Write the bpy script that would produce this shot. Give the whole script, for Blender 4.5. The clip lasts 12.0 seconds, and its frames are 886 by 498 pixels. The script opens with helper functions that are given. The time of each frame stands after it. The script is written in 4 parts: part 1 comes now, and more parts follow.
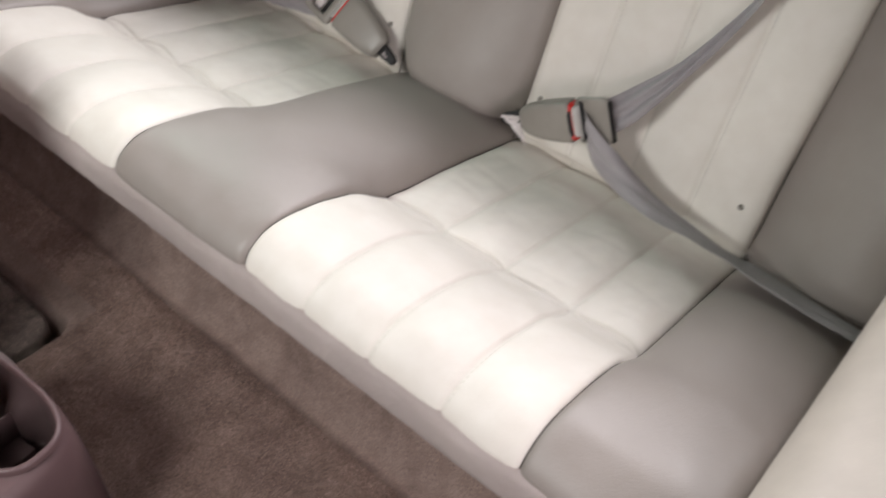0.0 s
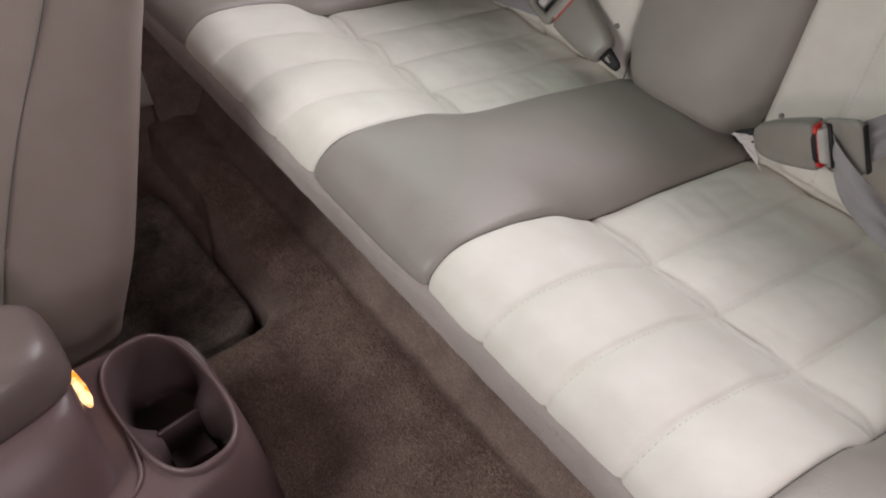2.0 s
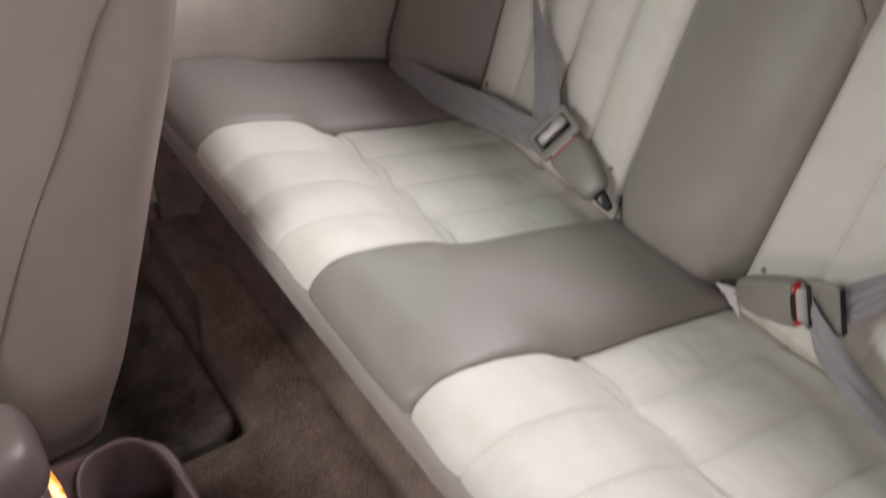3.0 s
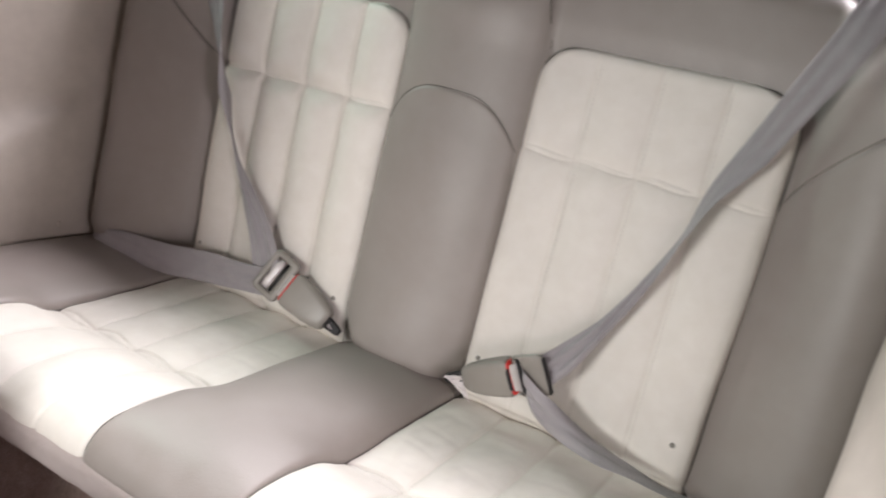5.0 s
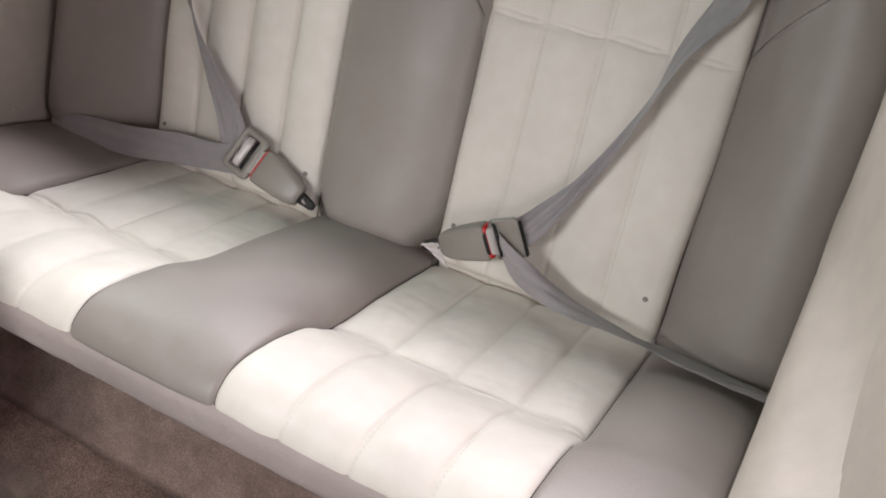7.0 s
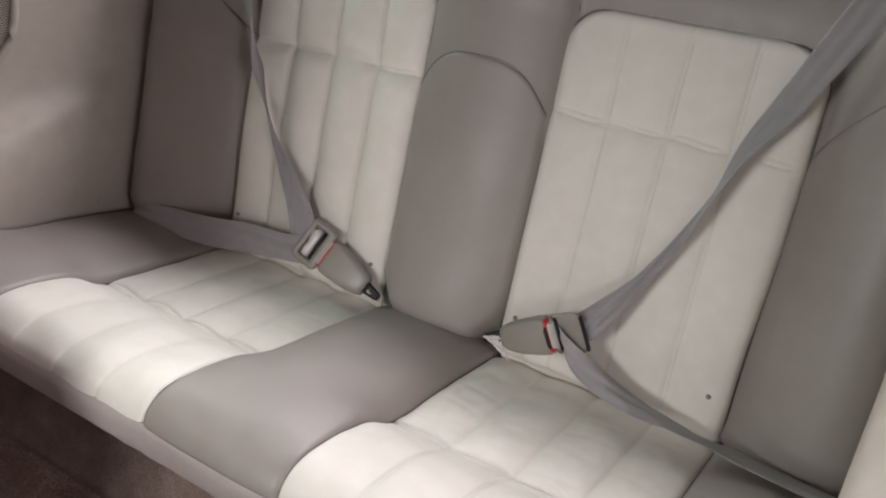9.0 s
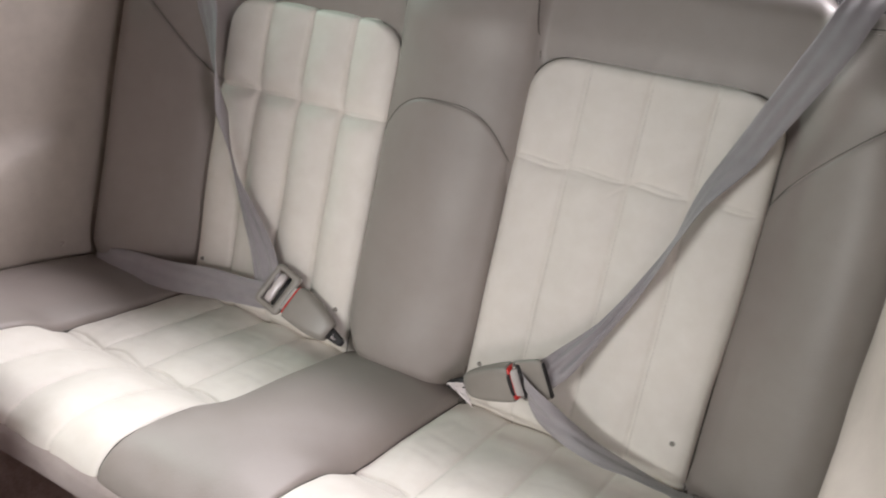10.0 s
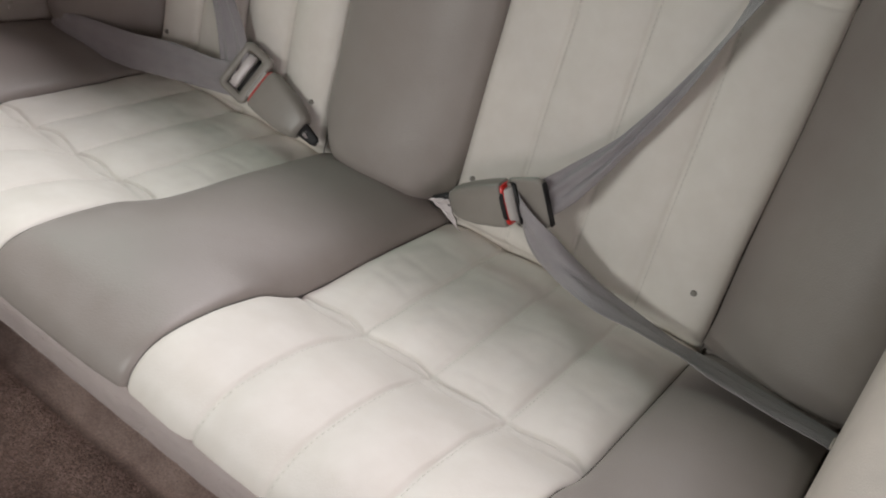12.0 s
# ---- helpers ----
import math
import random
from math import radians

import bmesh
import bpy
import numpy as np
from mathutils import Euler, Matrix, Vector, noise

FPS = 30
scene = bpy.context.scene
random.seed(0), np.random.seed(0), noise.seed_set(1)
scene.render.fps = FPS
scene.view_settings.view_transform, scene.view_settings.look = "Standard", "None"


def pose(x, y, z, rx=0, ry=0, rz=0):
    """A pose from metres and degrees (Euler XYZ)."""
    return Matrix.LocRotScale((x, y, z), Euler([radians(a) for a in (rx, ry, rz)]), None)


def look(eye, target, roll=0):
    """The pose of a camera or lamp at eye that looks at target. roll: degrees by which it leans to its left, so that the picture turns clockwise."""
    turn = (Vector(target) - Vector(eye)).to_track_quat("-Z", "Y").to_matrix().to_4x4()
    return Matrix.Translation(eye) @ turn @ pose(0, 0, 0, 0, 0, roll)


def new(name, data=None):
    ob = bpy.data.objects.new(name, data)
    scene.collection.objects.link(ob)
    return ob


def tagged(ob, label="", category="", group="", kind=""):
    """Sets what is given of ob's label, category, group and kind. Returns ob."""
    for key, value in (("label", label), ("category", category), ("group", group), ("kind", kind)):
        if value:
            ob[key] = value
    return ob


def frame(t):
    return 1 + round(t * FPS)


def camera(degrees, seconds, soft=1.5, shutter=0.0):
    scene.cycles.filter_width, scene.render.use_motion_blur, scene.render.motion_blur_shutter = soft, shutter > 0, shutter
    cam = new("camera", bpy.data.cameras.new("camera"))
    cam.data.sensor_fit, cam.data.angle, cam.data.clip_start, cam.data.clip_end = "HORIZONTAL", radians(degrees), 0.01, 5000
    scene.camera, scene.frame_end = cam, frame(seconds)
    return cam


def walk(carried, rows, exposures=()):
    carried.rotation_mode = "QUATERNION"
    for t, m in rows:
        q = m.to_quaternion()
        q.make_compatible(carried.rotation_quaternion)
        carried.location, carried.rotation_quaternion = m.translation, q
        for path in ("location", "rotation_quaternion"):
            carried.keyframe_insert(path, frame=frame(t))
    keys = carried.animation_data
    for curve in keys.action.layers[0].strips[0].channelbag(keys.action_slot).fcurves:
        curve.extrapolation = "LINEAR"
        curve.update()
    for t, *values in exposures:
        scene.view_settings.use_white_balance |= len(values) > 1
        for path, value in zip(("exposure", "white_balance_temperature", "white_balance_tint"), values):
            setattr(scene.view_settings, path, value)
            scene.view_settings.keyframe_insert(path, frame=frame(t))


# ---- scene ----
cam = camera(53.0, 12.0, soft=1.8, shutter=0.5)
PATH = [
    (0, (0.592, -0.332, 0.898), (-0.282, 0.797, -0.503), 4.1),
    (0.2, (0.606, -0.334, 0.902), (-0.255, 0.84, -0.467), 4.9),
    (0.5, (0.609, -0.332, 0.906), (-0.226, 0.848, -0.476), 4.8),
    (0.8, (0.616, -0.314, 0.887), (-0.299, 0.797, -0.5), 0.6),
    (1, (0.61, -0.293, 0.879), (-0.309, 0.711, -0.586), -1.2),
    (1.2, (0.604, -0.270, 0.878), (-0.424, 0.58, -0.61), -3.8),
    (1.5, (0.586, -0.252, 0.86), (-0.522, 0.548, -0.6), -3.7),
    (1.7, (0.578, -0.248, 0.874), (-0.588, 0.49, -0.564), -5.6),
    (2, (0.56, -0.253, 0.871), (-0.652, 0.48, -0.542), -6.3),
    (2.2, (0.559, -0.25, 0.856), (-0.677, 0.476, -0.54), -6.7),
    (2.5, (0.563, -0.242, 0.867), (-0.639, 0.481, -0.559), -6.0),
    (2.8, (0.558, -0.238, 0.905), (-0.704, 0.546, -0.43), -3.0),
    (3, (0.559, -0.252, 0.909), (-0.757, 0.592, -0.339), -0.8),
    (3.2, (0.561, -0.248, 0.927), (-0.786, 0.605, -0.28), -0.2),
    (4.8, (0.574, -0.419, 0.941), (-0.42, 1.053, 0.021), 4.2),
    (5, (0.589, -0.402, 0.962), (-0.345, 1.089, 0.01), 3.3),
    (5.5, (0.598, -0.406, 0.971), (-0.243, 1.14, 0.022), 2.3),
    (5.6, (0.598, -0.408, 0.977), (-0.228, 1.141, 0.019), 2.4),
    (6, (0.586, -0.431, 0.953), (-0.198, 1.112, -0.049), 2.9),
    (6.5, (0.585, -0.435, 0.945), (-0.195, 1.027, -0.175), 3.0),
    (6.7, (0.581, -0.437, 0.936), (-0.19, 1.008, -0.212), 3.2),
    (8.3, (0.584, -0.433, 0.955), (-0.255, 0.999, -0.16), 1.7),
    (8.5, (0.584, -0.43, 0.958), (-0.289, 1.01, -0.121), 1.4),
    (9, (0.586, -0.434, 0.975), (-0.363, 0.999, -0.048), 0.8),
    (9.3, (0.589, -0.425, 0.991), (-0.388, 0.998, -0.018), 1.0),
    (9.5, (0.583, -0.433, 0.984), (-0.389, 1.009, -0.005), 1.6),
    (10, (0.596, -0.412, 0.988), (-0.334, 1.077, 0.03), 1.3),
    (10.5, (0.599, -0.422, 0.971), (-0.27, 1.118, 0.037), 1.6),
    (11, (0.596, -0.421, 0.945), (-0.265, 1.052, -0.098), 1.9),
    (11.2, (0.598, -0.394, 0.930), (-0.277, 1.02, -0.182), 1.2),
    (11.5, (0.591, -0.358, 0.895), (-0.299, 0.959, -0.319), 0.3),
    (11.8, (0.578, -0.260, 0.864), (-0.333, 0.998, -0.404), 3.0),
    (12, (0.568, -0.225, 0.86), (-0.318, 1.012, -0.438), 3.5),
]
EXPOSURES = [(0, -0.05, 6500, 9.5), (0.5, -0.3, 6500, 9.5), (1, -0.3, 6500, 10), (2, -0.52, 6500, 9), (3.2, -0.34, 6500, 9.5), (5, 0.28, 6500, 11.5), (5.6, 0.35, 6500, 12), (6.5, 0.14, 6500, 11.5), (8.3, -0.39, 6500, 11), (9.2, -0.2, 6500, 10.5), (10, 0.08, 6500, 11), (10.5, 0.16, 6500, 11), (11.2, 0.08, 6500, 9.5), (11.5, -0.15, 6500, 8.5), (12, -0.48, 6500, 8.5)]
walk(cam, [(t, look(eye, target, roll)) for t, eye, target, roll in PATH], EXPOSURES)

# ---- world and light: unseen area lamps added round the car, set to match brightness ----
world = bpy.data.worlds.new("world")
scene.world = world
world.use_nodes = True
world.node_tree.nodes["Background"].inputs[0].default_value = (1.0, 0.98, 0.97, 1)
world.node_tree.nodes["Background"].inputs[1].default_value = 0.004


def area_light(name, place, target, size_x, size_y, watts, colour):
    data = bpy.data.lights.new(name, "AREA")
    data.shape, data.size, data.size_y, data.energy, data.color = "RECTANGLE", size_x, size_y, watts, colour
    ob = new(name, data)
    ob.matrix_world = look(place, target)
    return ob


area_light("rear_fill_light", (-0.08, 1.15, 1.31), (0.0, 0.2, 0.3), 1.5, 0.32, 22, (1.0, 0.94, 0.985))
area_light("rear_high_fill_light", (0.0, 1.6, 2.2), (0.05, 0.2, 0.3), 0.8, 0.4, 23, (1.0, 0.94, 0.985))
# added fill lamp that hangs between the front seats, in no opening
area_light("front_fill_light", (0.01, -0.72, 0.86), (0.05, 0.2, 0.3), 0.36, 0.20, 7.3, (0.985, 0.99, 0.965))
area_light("left_fill_light", (-0.90, 0.60, 1.10), (0.05, 0.2, 0.3), 0.3, 0.22, 3.6, (0.74, 1.0, 0.88))
area_light("right_fill_light", (0.92, -0.28, 0.68), (0.05, 0.2, 0.3), 0.24, 0.24, 3.7, (1.0, 0.885, 0.93))


# ---- materials ----
def nodes_of(name, base, rough=0.5, metal=0.0):
    m = bpy.data.materials.new(name)
    m.use_nodes = True
    nt = m.node_tree
    b = nt.nodes["Principled BSDF"]
    b.inputs["Base Color"].default_value = (*base, 1)
    b.inputs["Roughness"].default_value = rough
    b.inputs["Metallic"].default_value = metal
    return m, nt, b


def coords(nt, stretch=(1, 1, 1)):
    c = nt.nodes.new("ShaderNodeTexCoord")
    mp = nt.nodes.new("ShaderNodeMapping")
    mp.inputs["Scale"].default_value = stretch
    nt.links.new(c.outputs["Object"], mp.inputs[0])
    return mp.outputs[0]


def noise_tex(nt, vec, scale, detail=4.0, rough=0.55):
    n = nt.nodes.new("ShaderNodeTexNoise")
    n.inputs["Scale"].default_value, n.inputs["Detail"].default_value, n.inputs["Roughness"].default_value = scale, detail, rough
    nt.links.new(vec, n.inputs["Vector"])
    return n.outputs["Fac"]


def cells(nt, vec, scale, feature="F1"):
    n = nt.nodes.new("ShaderNodeTexVoronoi")
    n.feature = feature
    n.inputs["Scale"].default_value = scale
    nt.links.new(vec, n.inputs["Vector"])
    return n.outputs["Distance"]


def mixed(nt, fac, low, high, a, b):
    """Colour a to b as fac goes from low to high."""
    r = nt.nodes.new("ShaderNodeValToRGB")
    r.color_ramp.elements[0].position, r.color_ramp.elements[1].position = low, high
    r.color_ramp.elements[0].color, r.color_ramp.elements[1].color = (*a, 1), (*b, 1)
    nt.links.new(fac, r.inputs[0])
    return r.outputs[0]


def ranged(nt, fac, a, b):
    r = nt.nodes.new("ShaderNodeMapRange")
    r.inputs["From Min"].default_value, r.inputs["From Max"].default_value = 0.3, 0.7
    r.inputs["To Min"].default_value, r.inputs["To Max"].default_value = a, b
    nt.links.new(fac, r.inputs[0])
    return r.outputs[0]


def bump(nt, bsdf, height, strength, distance, before=None):
    n = nt.nodes.new("ShaderNodeBump")
    n.inputs["Strength"].default_value, n.inputs["Distance"].default_value = strength, distance
    nt.links.new(height, n.inputs["Height"])
    if before:
        nt.links.new(before, n.inputs["Normal"])
    nt.links.new(n.outputs[0], bsdf.inputs["Normal"])
    return n.outputs[0]


def multiply(nt, a, b, blend="MULTIPLY", fac=1.0):
    n = nt.nodes.new("ShaderNodeMix")
    n.data_type, n.blend_type = "RGBA", blend
    n.inputs[0].default_value = fac
    nt.links.new(a, n.inputs[6])
    nt.links.new(b, n.inputs[7])
    return n.outputs[2]


def leather(name, base, rough=0.42, grain=0.35, wear=0.08, gloss=0.52):
    m, nt, b = nodes_of(name, base, rough)
    v = coords(nt)
    big = noise_tex(nt, v, 5.0, 3)
    mid = noise_tex(nt, v, 38.0, 5)
    lo, hi = tuple(c * (1 - wear) for c in base), tuple(min(1, c * (1 + wear * 0.7)) for c in base)
    c1 = mixed(nt, big, 0.3, 0.7, lo, hi)
    c2 = mixed(nt, mid, 0.35, 0.75, (0.94, 0.93, 0.915), (1, 1, 1))
    nt.links.new(multiply(nt, c1, c2), b.inputs["Base Color"])
    nt.links.new(ranged(nt, mid, rough - 0.06, rough + 0.08), b.inputs["Roughness"])
    g = bump(nt, b, cells(nt, v, 620.0), grain * 0.7, 0.0005)
    w = bump(nt, b, noise_tex(nt, v, 24.0, 4, 0.5), 0.09, 0.006, g)
    bump(nt, b, noise_tex(nt, v, 130.0, 3), 0.04, 0.0015, w)
    b.inputs["Specular IOR Level"].default_value = gloss
    return m


def carpet_material(name, base, light, pile=620.0):
    m, nt, b = nodes_of(name, base, 0.95)
    v = coords(nt)
    blot = noise_tex(nt, v, 21.0, 6, 0.68)
    fine = noise_tex(nt, v, pile, 2, 0.7)
    c1 = mixed(nt, blot, 0.32, 0.72, base, light)
    c2 = mixed(nt, fine, 0.25, 0.75, (0.38, 0.37, 0.36), (1.05, 1.05, 1.05))
    speck = mixed(nt, noise_tex(nt, v, 340.0, 2), 0.62, 0.75, (1, 1, 1), (1.35, 1.3, 1.22))
    nt.links.new(multiply(nt, multiply(nt, c1, c2), speck), b.inputs["Base Color"])
    b.inputs["Sheen Weight"].default_value = 0.1
    b.inputs["Sheen Roughness"].default_value = 0.6
    b.inputs["Specular IOR Level"].default_value = 0.1
    g = bump(nt, b, fine, 0.9, 0.003)
    bump(nt, b, noise_tex(nt, v, 60.0, 4), 0.2, 0.005, g)
    return m


def pile_material(name, base, light):
    m, nt, b = nodes_of(name, base, 0.95)
    g = nt.nodes.new("ShaderNodeNewGeometry")
    c1 = mixed(nt, noise_tex(nt, coords(nt), 21.0, 6, 0.68), 0.32, 0.72, base, light)
    c2 = mixed(nt, g.outputs["Random Per Island"], 0.0, 1.0, (0.50, 0.49, 0.48), (1.60, 1.57, 1.54))
    nt.links.new(multiply(nt, c1, c2), b.inputs["Base Color"])
    b.inputs["Sheen Weight"].default_value = 0.15
    b.inputs["Specular IOR Level"].default_value = 0.1
    return m


def plastic(name, base, rough=0.45, grain=0.25):
    m, nt, b = nodes_of(name, base, rough)
    v = coords(nt)
    mid = noise_tex(nt, v, 30.0, 5)
    c1 = mixed(nt, mid, 0.3, 0.75, tuple(c * 0.92 for c in base), tuple(min(1, c * 1.06) for c in base))
    nt.links.new(c1, b.inputs["Base Color"])
    nt.links.new(ranged(nt, noise_tex(nt, v, 11.0, 5), rough - 0.07, rough + 0.07), b.inputs["Roughness"])
    g = bump(nt, b, cells(nt, v, 900.0), grain, 0.0004)
    bump(nt, b, noise_tex(nt, v, 160.0, 3), 0.1, 0.001, g)
    return m


def webbing_material(name, base):
    m, nt, b = nodes_of(name, base, 0.48)
    uv = nt.nodes.new("ShaderNodeUVMap")
    w = nt.nodes.new("ShaderNodeTexWave")
    w.bands_direction = "X"
    w.inputs["Scale"].default_value, w.inputs["Distortion"].default_value = 2.6, 0.4
    nt.links.new(uv.outputs[0], w.inputs["Vector"])
    w2 = nt.nodes.new("ShaderNodeTexWave")
    w2.bands_direction = "Y"
    w2.inputs["Scale"].default_value, w2.inputs["Distortion"].default_value = 300.0, 0.6
    nt.links.new(uv.outputs[0], w2.inputs["Vector"])
    c1 = mixed(nt, w.outputs["Fac"], 0.1, 0.9, tuple(c * 0.84 for c in base), tuple(c * 1.08 for c in base))
    c2 = mixed(nt, noise_tex(nt, coords(nt), 45.0, 4), 0.3, 0.7, (0.9, 0.9, 0.9), (1, 1, 1))
    nt.links.new(multiply(nt, c1, c2), b.inputs["Base Color"])
    g = bump(nt, b, w.outputs["Fac"], 0.4, 0.0006)
    bump(nt, b, w2.outputs["Fac"], 0.25, 0.0003, g)
    b.inputs["Sheen Weight"].default_value = 0.2
    return m


WHITE = leather("cream_leather", (0.775, 0.738, 0.685), 0.56, 0.26, 0.08, 0.36)
GREY = leather("taupe_leather", (0.308, 0.276, 0.256), 0.47, 0.34, 0.08, 0.53)
FRONT = leather("front_seat_leather", (0.300, 0.242, 0.220), 0.46, 0.3)
LID = leather("armrest_leather", (0.135, 0.104, 0.098), 0.38, 0.35)
TRIM = plastic("beige_trim_panel", (0.485, 0.437, 0.385), 0.46, 0.3)
CONSOLE = plastic("plum_brown_plastic", (0.112, 0.069, 0.071), 0.38, 0.3)
CUP = plastic("dark_cup_plastic", (0.098, 0.066, 0.067), 0.36, 0.25)
BUCKLE = plastic("taupe_buckle_plastic", (0.255, 0.235, 0.21), 0.38, 0.2)
BLACK = plastic("black_plastic", (0.010, 0.009, 0.010), 0.62, 0.2)
RED = plastic("red_plastic", (0.62, 0.03, 0.025), 0.35, 0.0)
WEB = webbing_material("grey_webbing", (0.350, 0.326, 0.338))
CARPET = carpet_material("brown_carpet", (0.275, 0.190, 0.161), (0.51, 0.378, 0.326))
PILE = pile_material("brown_carpet_pile", (0.275, 0.190, 0.161), (0.51, 0.378, 0.326))
MAT_PILE = pile_material("mat_pile", (0.12, 0.094, 0.080), (0.40, 0.328, 0.288))
MAT = carpet_material("mat_carpet", (0.12, 0.094, 0.080), (0.40, 0.328, 0.288))
STRIP = leather("grey_mauve_edge_cloth", (0.45, 0.395, 0.378), 0.86, 0.5, 0.10, 0.12)
STRIP_NAP = leather("grey_mauve_nap", (0.47, 0.412, 0.395), 0.95, 0.0, 0.2, 0.05)
SLEEVE = plastic("crumpled_sleeve", (0.60, 0.55, 0.545), 0.24, 0.0)
TAB = plastic("pale_tongue_plastic", (0.46, 0.44, 0.42), 0.4, 0.0)
THREAD = nodes_of("cream_thread", (0.66, 0.63, 0.57), 0.6)[0]
TAN_THREAD = nodes_of("tan_thread", (0.60, 0.565, 0.52), 0.7)[0]
DARK_THREAD = nodes_of("taupe_thread", (0.13, 0.115, 0.105), 0.7)[0]
# near-black cord colour that puts the shade of the seams into paint
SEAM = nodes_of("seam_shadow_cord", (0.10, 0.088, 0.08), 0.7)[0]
STEEL, steel_nt, steel_b = nodes_of("bright_steel", (0.55, 0.53, 0.53), 0.38, 1.0)
bump(steel_nt, steel_b, noise_tex(steel_nt, coords(steel_nt), 300.0, 3), 0.15, 0.001)
WALLPAINT = plastic("hall_wall_paint", (0.10, 0.098, 0.095), 0.8, 0.1)
CONCRETE = plastic("hall_floor", (0.11, 0.105, 0.10), 0.7, 0.2)
DECK = carpet_material("dark_deck_cloth", (0.018, 0.017, 0.018), (0.03, 0.028, 0.028))


def amber():
    m, nt, b = nodes_of("amber_lens", (0.9, 0.32, 0.03), 0.15)
    c = mixed(nt, noise_tex(nt, coords(nt), 70.0, 2), 0.42, 0.62, (0.80, 0.22, 0.015), (1.0, 0.80, 0.46))
    nt.links.new(c, b.inputs["Emission Color"])
    b.inputs["Emission Strength"].default_value = 1.9
    return m


AMBER = amber()


def grille_material():
    m, nt, b = nodes_of("perforated_grille", (0.34, 0.30, 0.26), 0.45)

    def dots(shift):
        v = coords(nt, (0, 230.0, 230.0 / 1.7320508))
        add = nt.nodes.new("ShaderNodeVectorMath")
        add.operation = "ADD"
        add.inputs[1].default_value = (0, shift, shift)
        nt.links.new(v, add.inputs[0])
        fr = nt.nodes.new("ShaderNodeVectorMath")
        fr.operation = "FRACTION"
        nt.links.new(add.outputs[0], fr.inputs[0])
        mid = nt.nodes.new("ShaderNodeVectorMath")
        mid.operation = "SUBTRACT"
        mid.inputs[1].default_value = (0, 0.5, 0.5)
        nt.links.new(fr.outputs[0], mid.inputs[0])
        sc = nt.nodes.new("ShaderNodeVectorMath")
        sc.operation = "MULTIPLY"
        sc.inputs[1].default_value = (0, 1, 1.7320508)
        nt.links.new(mid.outputs[0], sc.inputs[0])
        ln = nt.nodes.new("ShaderNodeVectorMath")
        ln.operation = "LENGTH"
        nt.links.new(sc.outputs[0], ln.inputs[0])
        return ln.outputs["Value"]

    least = nt.nodes.new("ShaderNodeMath")
    least.operation = "MINIMUM"
    nt.links.new(dots(0.0), least.inputs[0])
    nt.links.new(dots(0.5), least.inputs[1])
    c = mixed(nt, least.outputs[0], 0.24, 0.34, (0.03, 0.025, 0.022), (0.40, 0.355, 0.31))
    nt.links.new(c, b.inputs["Base Color"])
    bump(nt, b, least.outputs[0], 0.6, 0.001)
    return m


GRILLE = grille_material()


# ---- mesh helpers ----
def mesh_object(name, verts, faces, material, smooth=True, uvs=None):
    me = bpy.data.meshes.new(name)
    me.from_pydata([tuple(v) for v in verts], [], faces)
    me.materials.append(material)
    if uvs:
        layer = me.uv_layers.new(name="UVMap")
        for loop in me.loops:
            layer.data[loop.index].uv = uvs[loop.vertex_index]
    me.polygons.foreach_set("use_smooth", [smooth] * len(me.polygons))
    me.update()
    return new(name, me)


def child(ob, parent, label=""):
    ob.parent = parent
    return tagged(ob, label) if label else ob


def thing(name, place, label, category, group="", kind=""):
    e = new(name)
    e.empty_display_size = 0.05
    e.location = place
    bpy.context.view_layer.update()
    return tagged(e, label, category, group, kind)


def under(ob, parent, label=""):
    """Parents ob and keeps it where it stands."""
    ob.parent = parent
    ob.matrix_parent_inverse = Matrix.Translation(parent.matrix_basis.translation).inverted() if parent.parent is None else Matrix()
    return tagged(ob, label) if label else ob


def grid_faces(nu, nv, start=0, close_u=False):
    out = []
    for j in range(nv - 1):
        for i in range(nu if close_u else nu - 1):
            a, b = start + j * nu + i, start + j * nu + (i + 1) % nu
            out.append((a, b, b + nu, a + nu))
    return out


def padded(name, rows, inward, material, sheet=False):
    """A closed pad: a grid of rows, its border carried inward and closed behind."""
    nv, nu = len(rows), len(rows[0])
    verts = [p for r in rows for p in r]
    faces = grid_faces(nu, nv)
    ring = [i for i in range(nu)] + [j * nu + nu - 1 for j in range(1, nv)]
    ring += [(nv - 1) * nu + i for i in range(nu - 2, -1, -1)] + [j * nu for j in range(nv - 2, 0, -1)]
    base = len(verts)
    verts += [Vector(verts[i]) + Vector(inward) for i in ring]
    n = len(ring)
    if sheet:
        verts = verts[:base] + [Vector(p) + Vector(inward) for p in verts[:base]]
        faces += [tuple(q + base for q in f[::-1]) for f in grid_faces(nu, nv)]
        faces += [(ring[(k + 1) % n], ring[k], base + ring[k], base + ring[(k + 1) % n]) for k in range(n)]
        return mesh_object(name, verts, faces, material)
    for k in range(n):
        faces.append((ring[(k + 1) % n], ring[k], base + k, base + (k + 1) % n))
    faces.append(tuple(base + k for k in range(n)))
    return mesh_object(name, verts, faces, material)


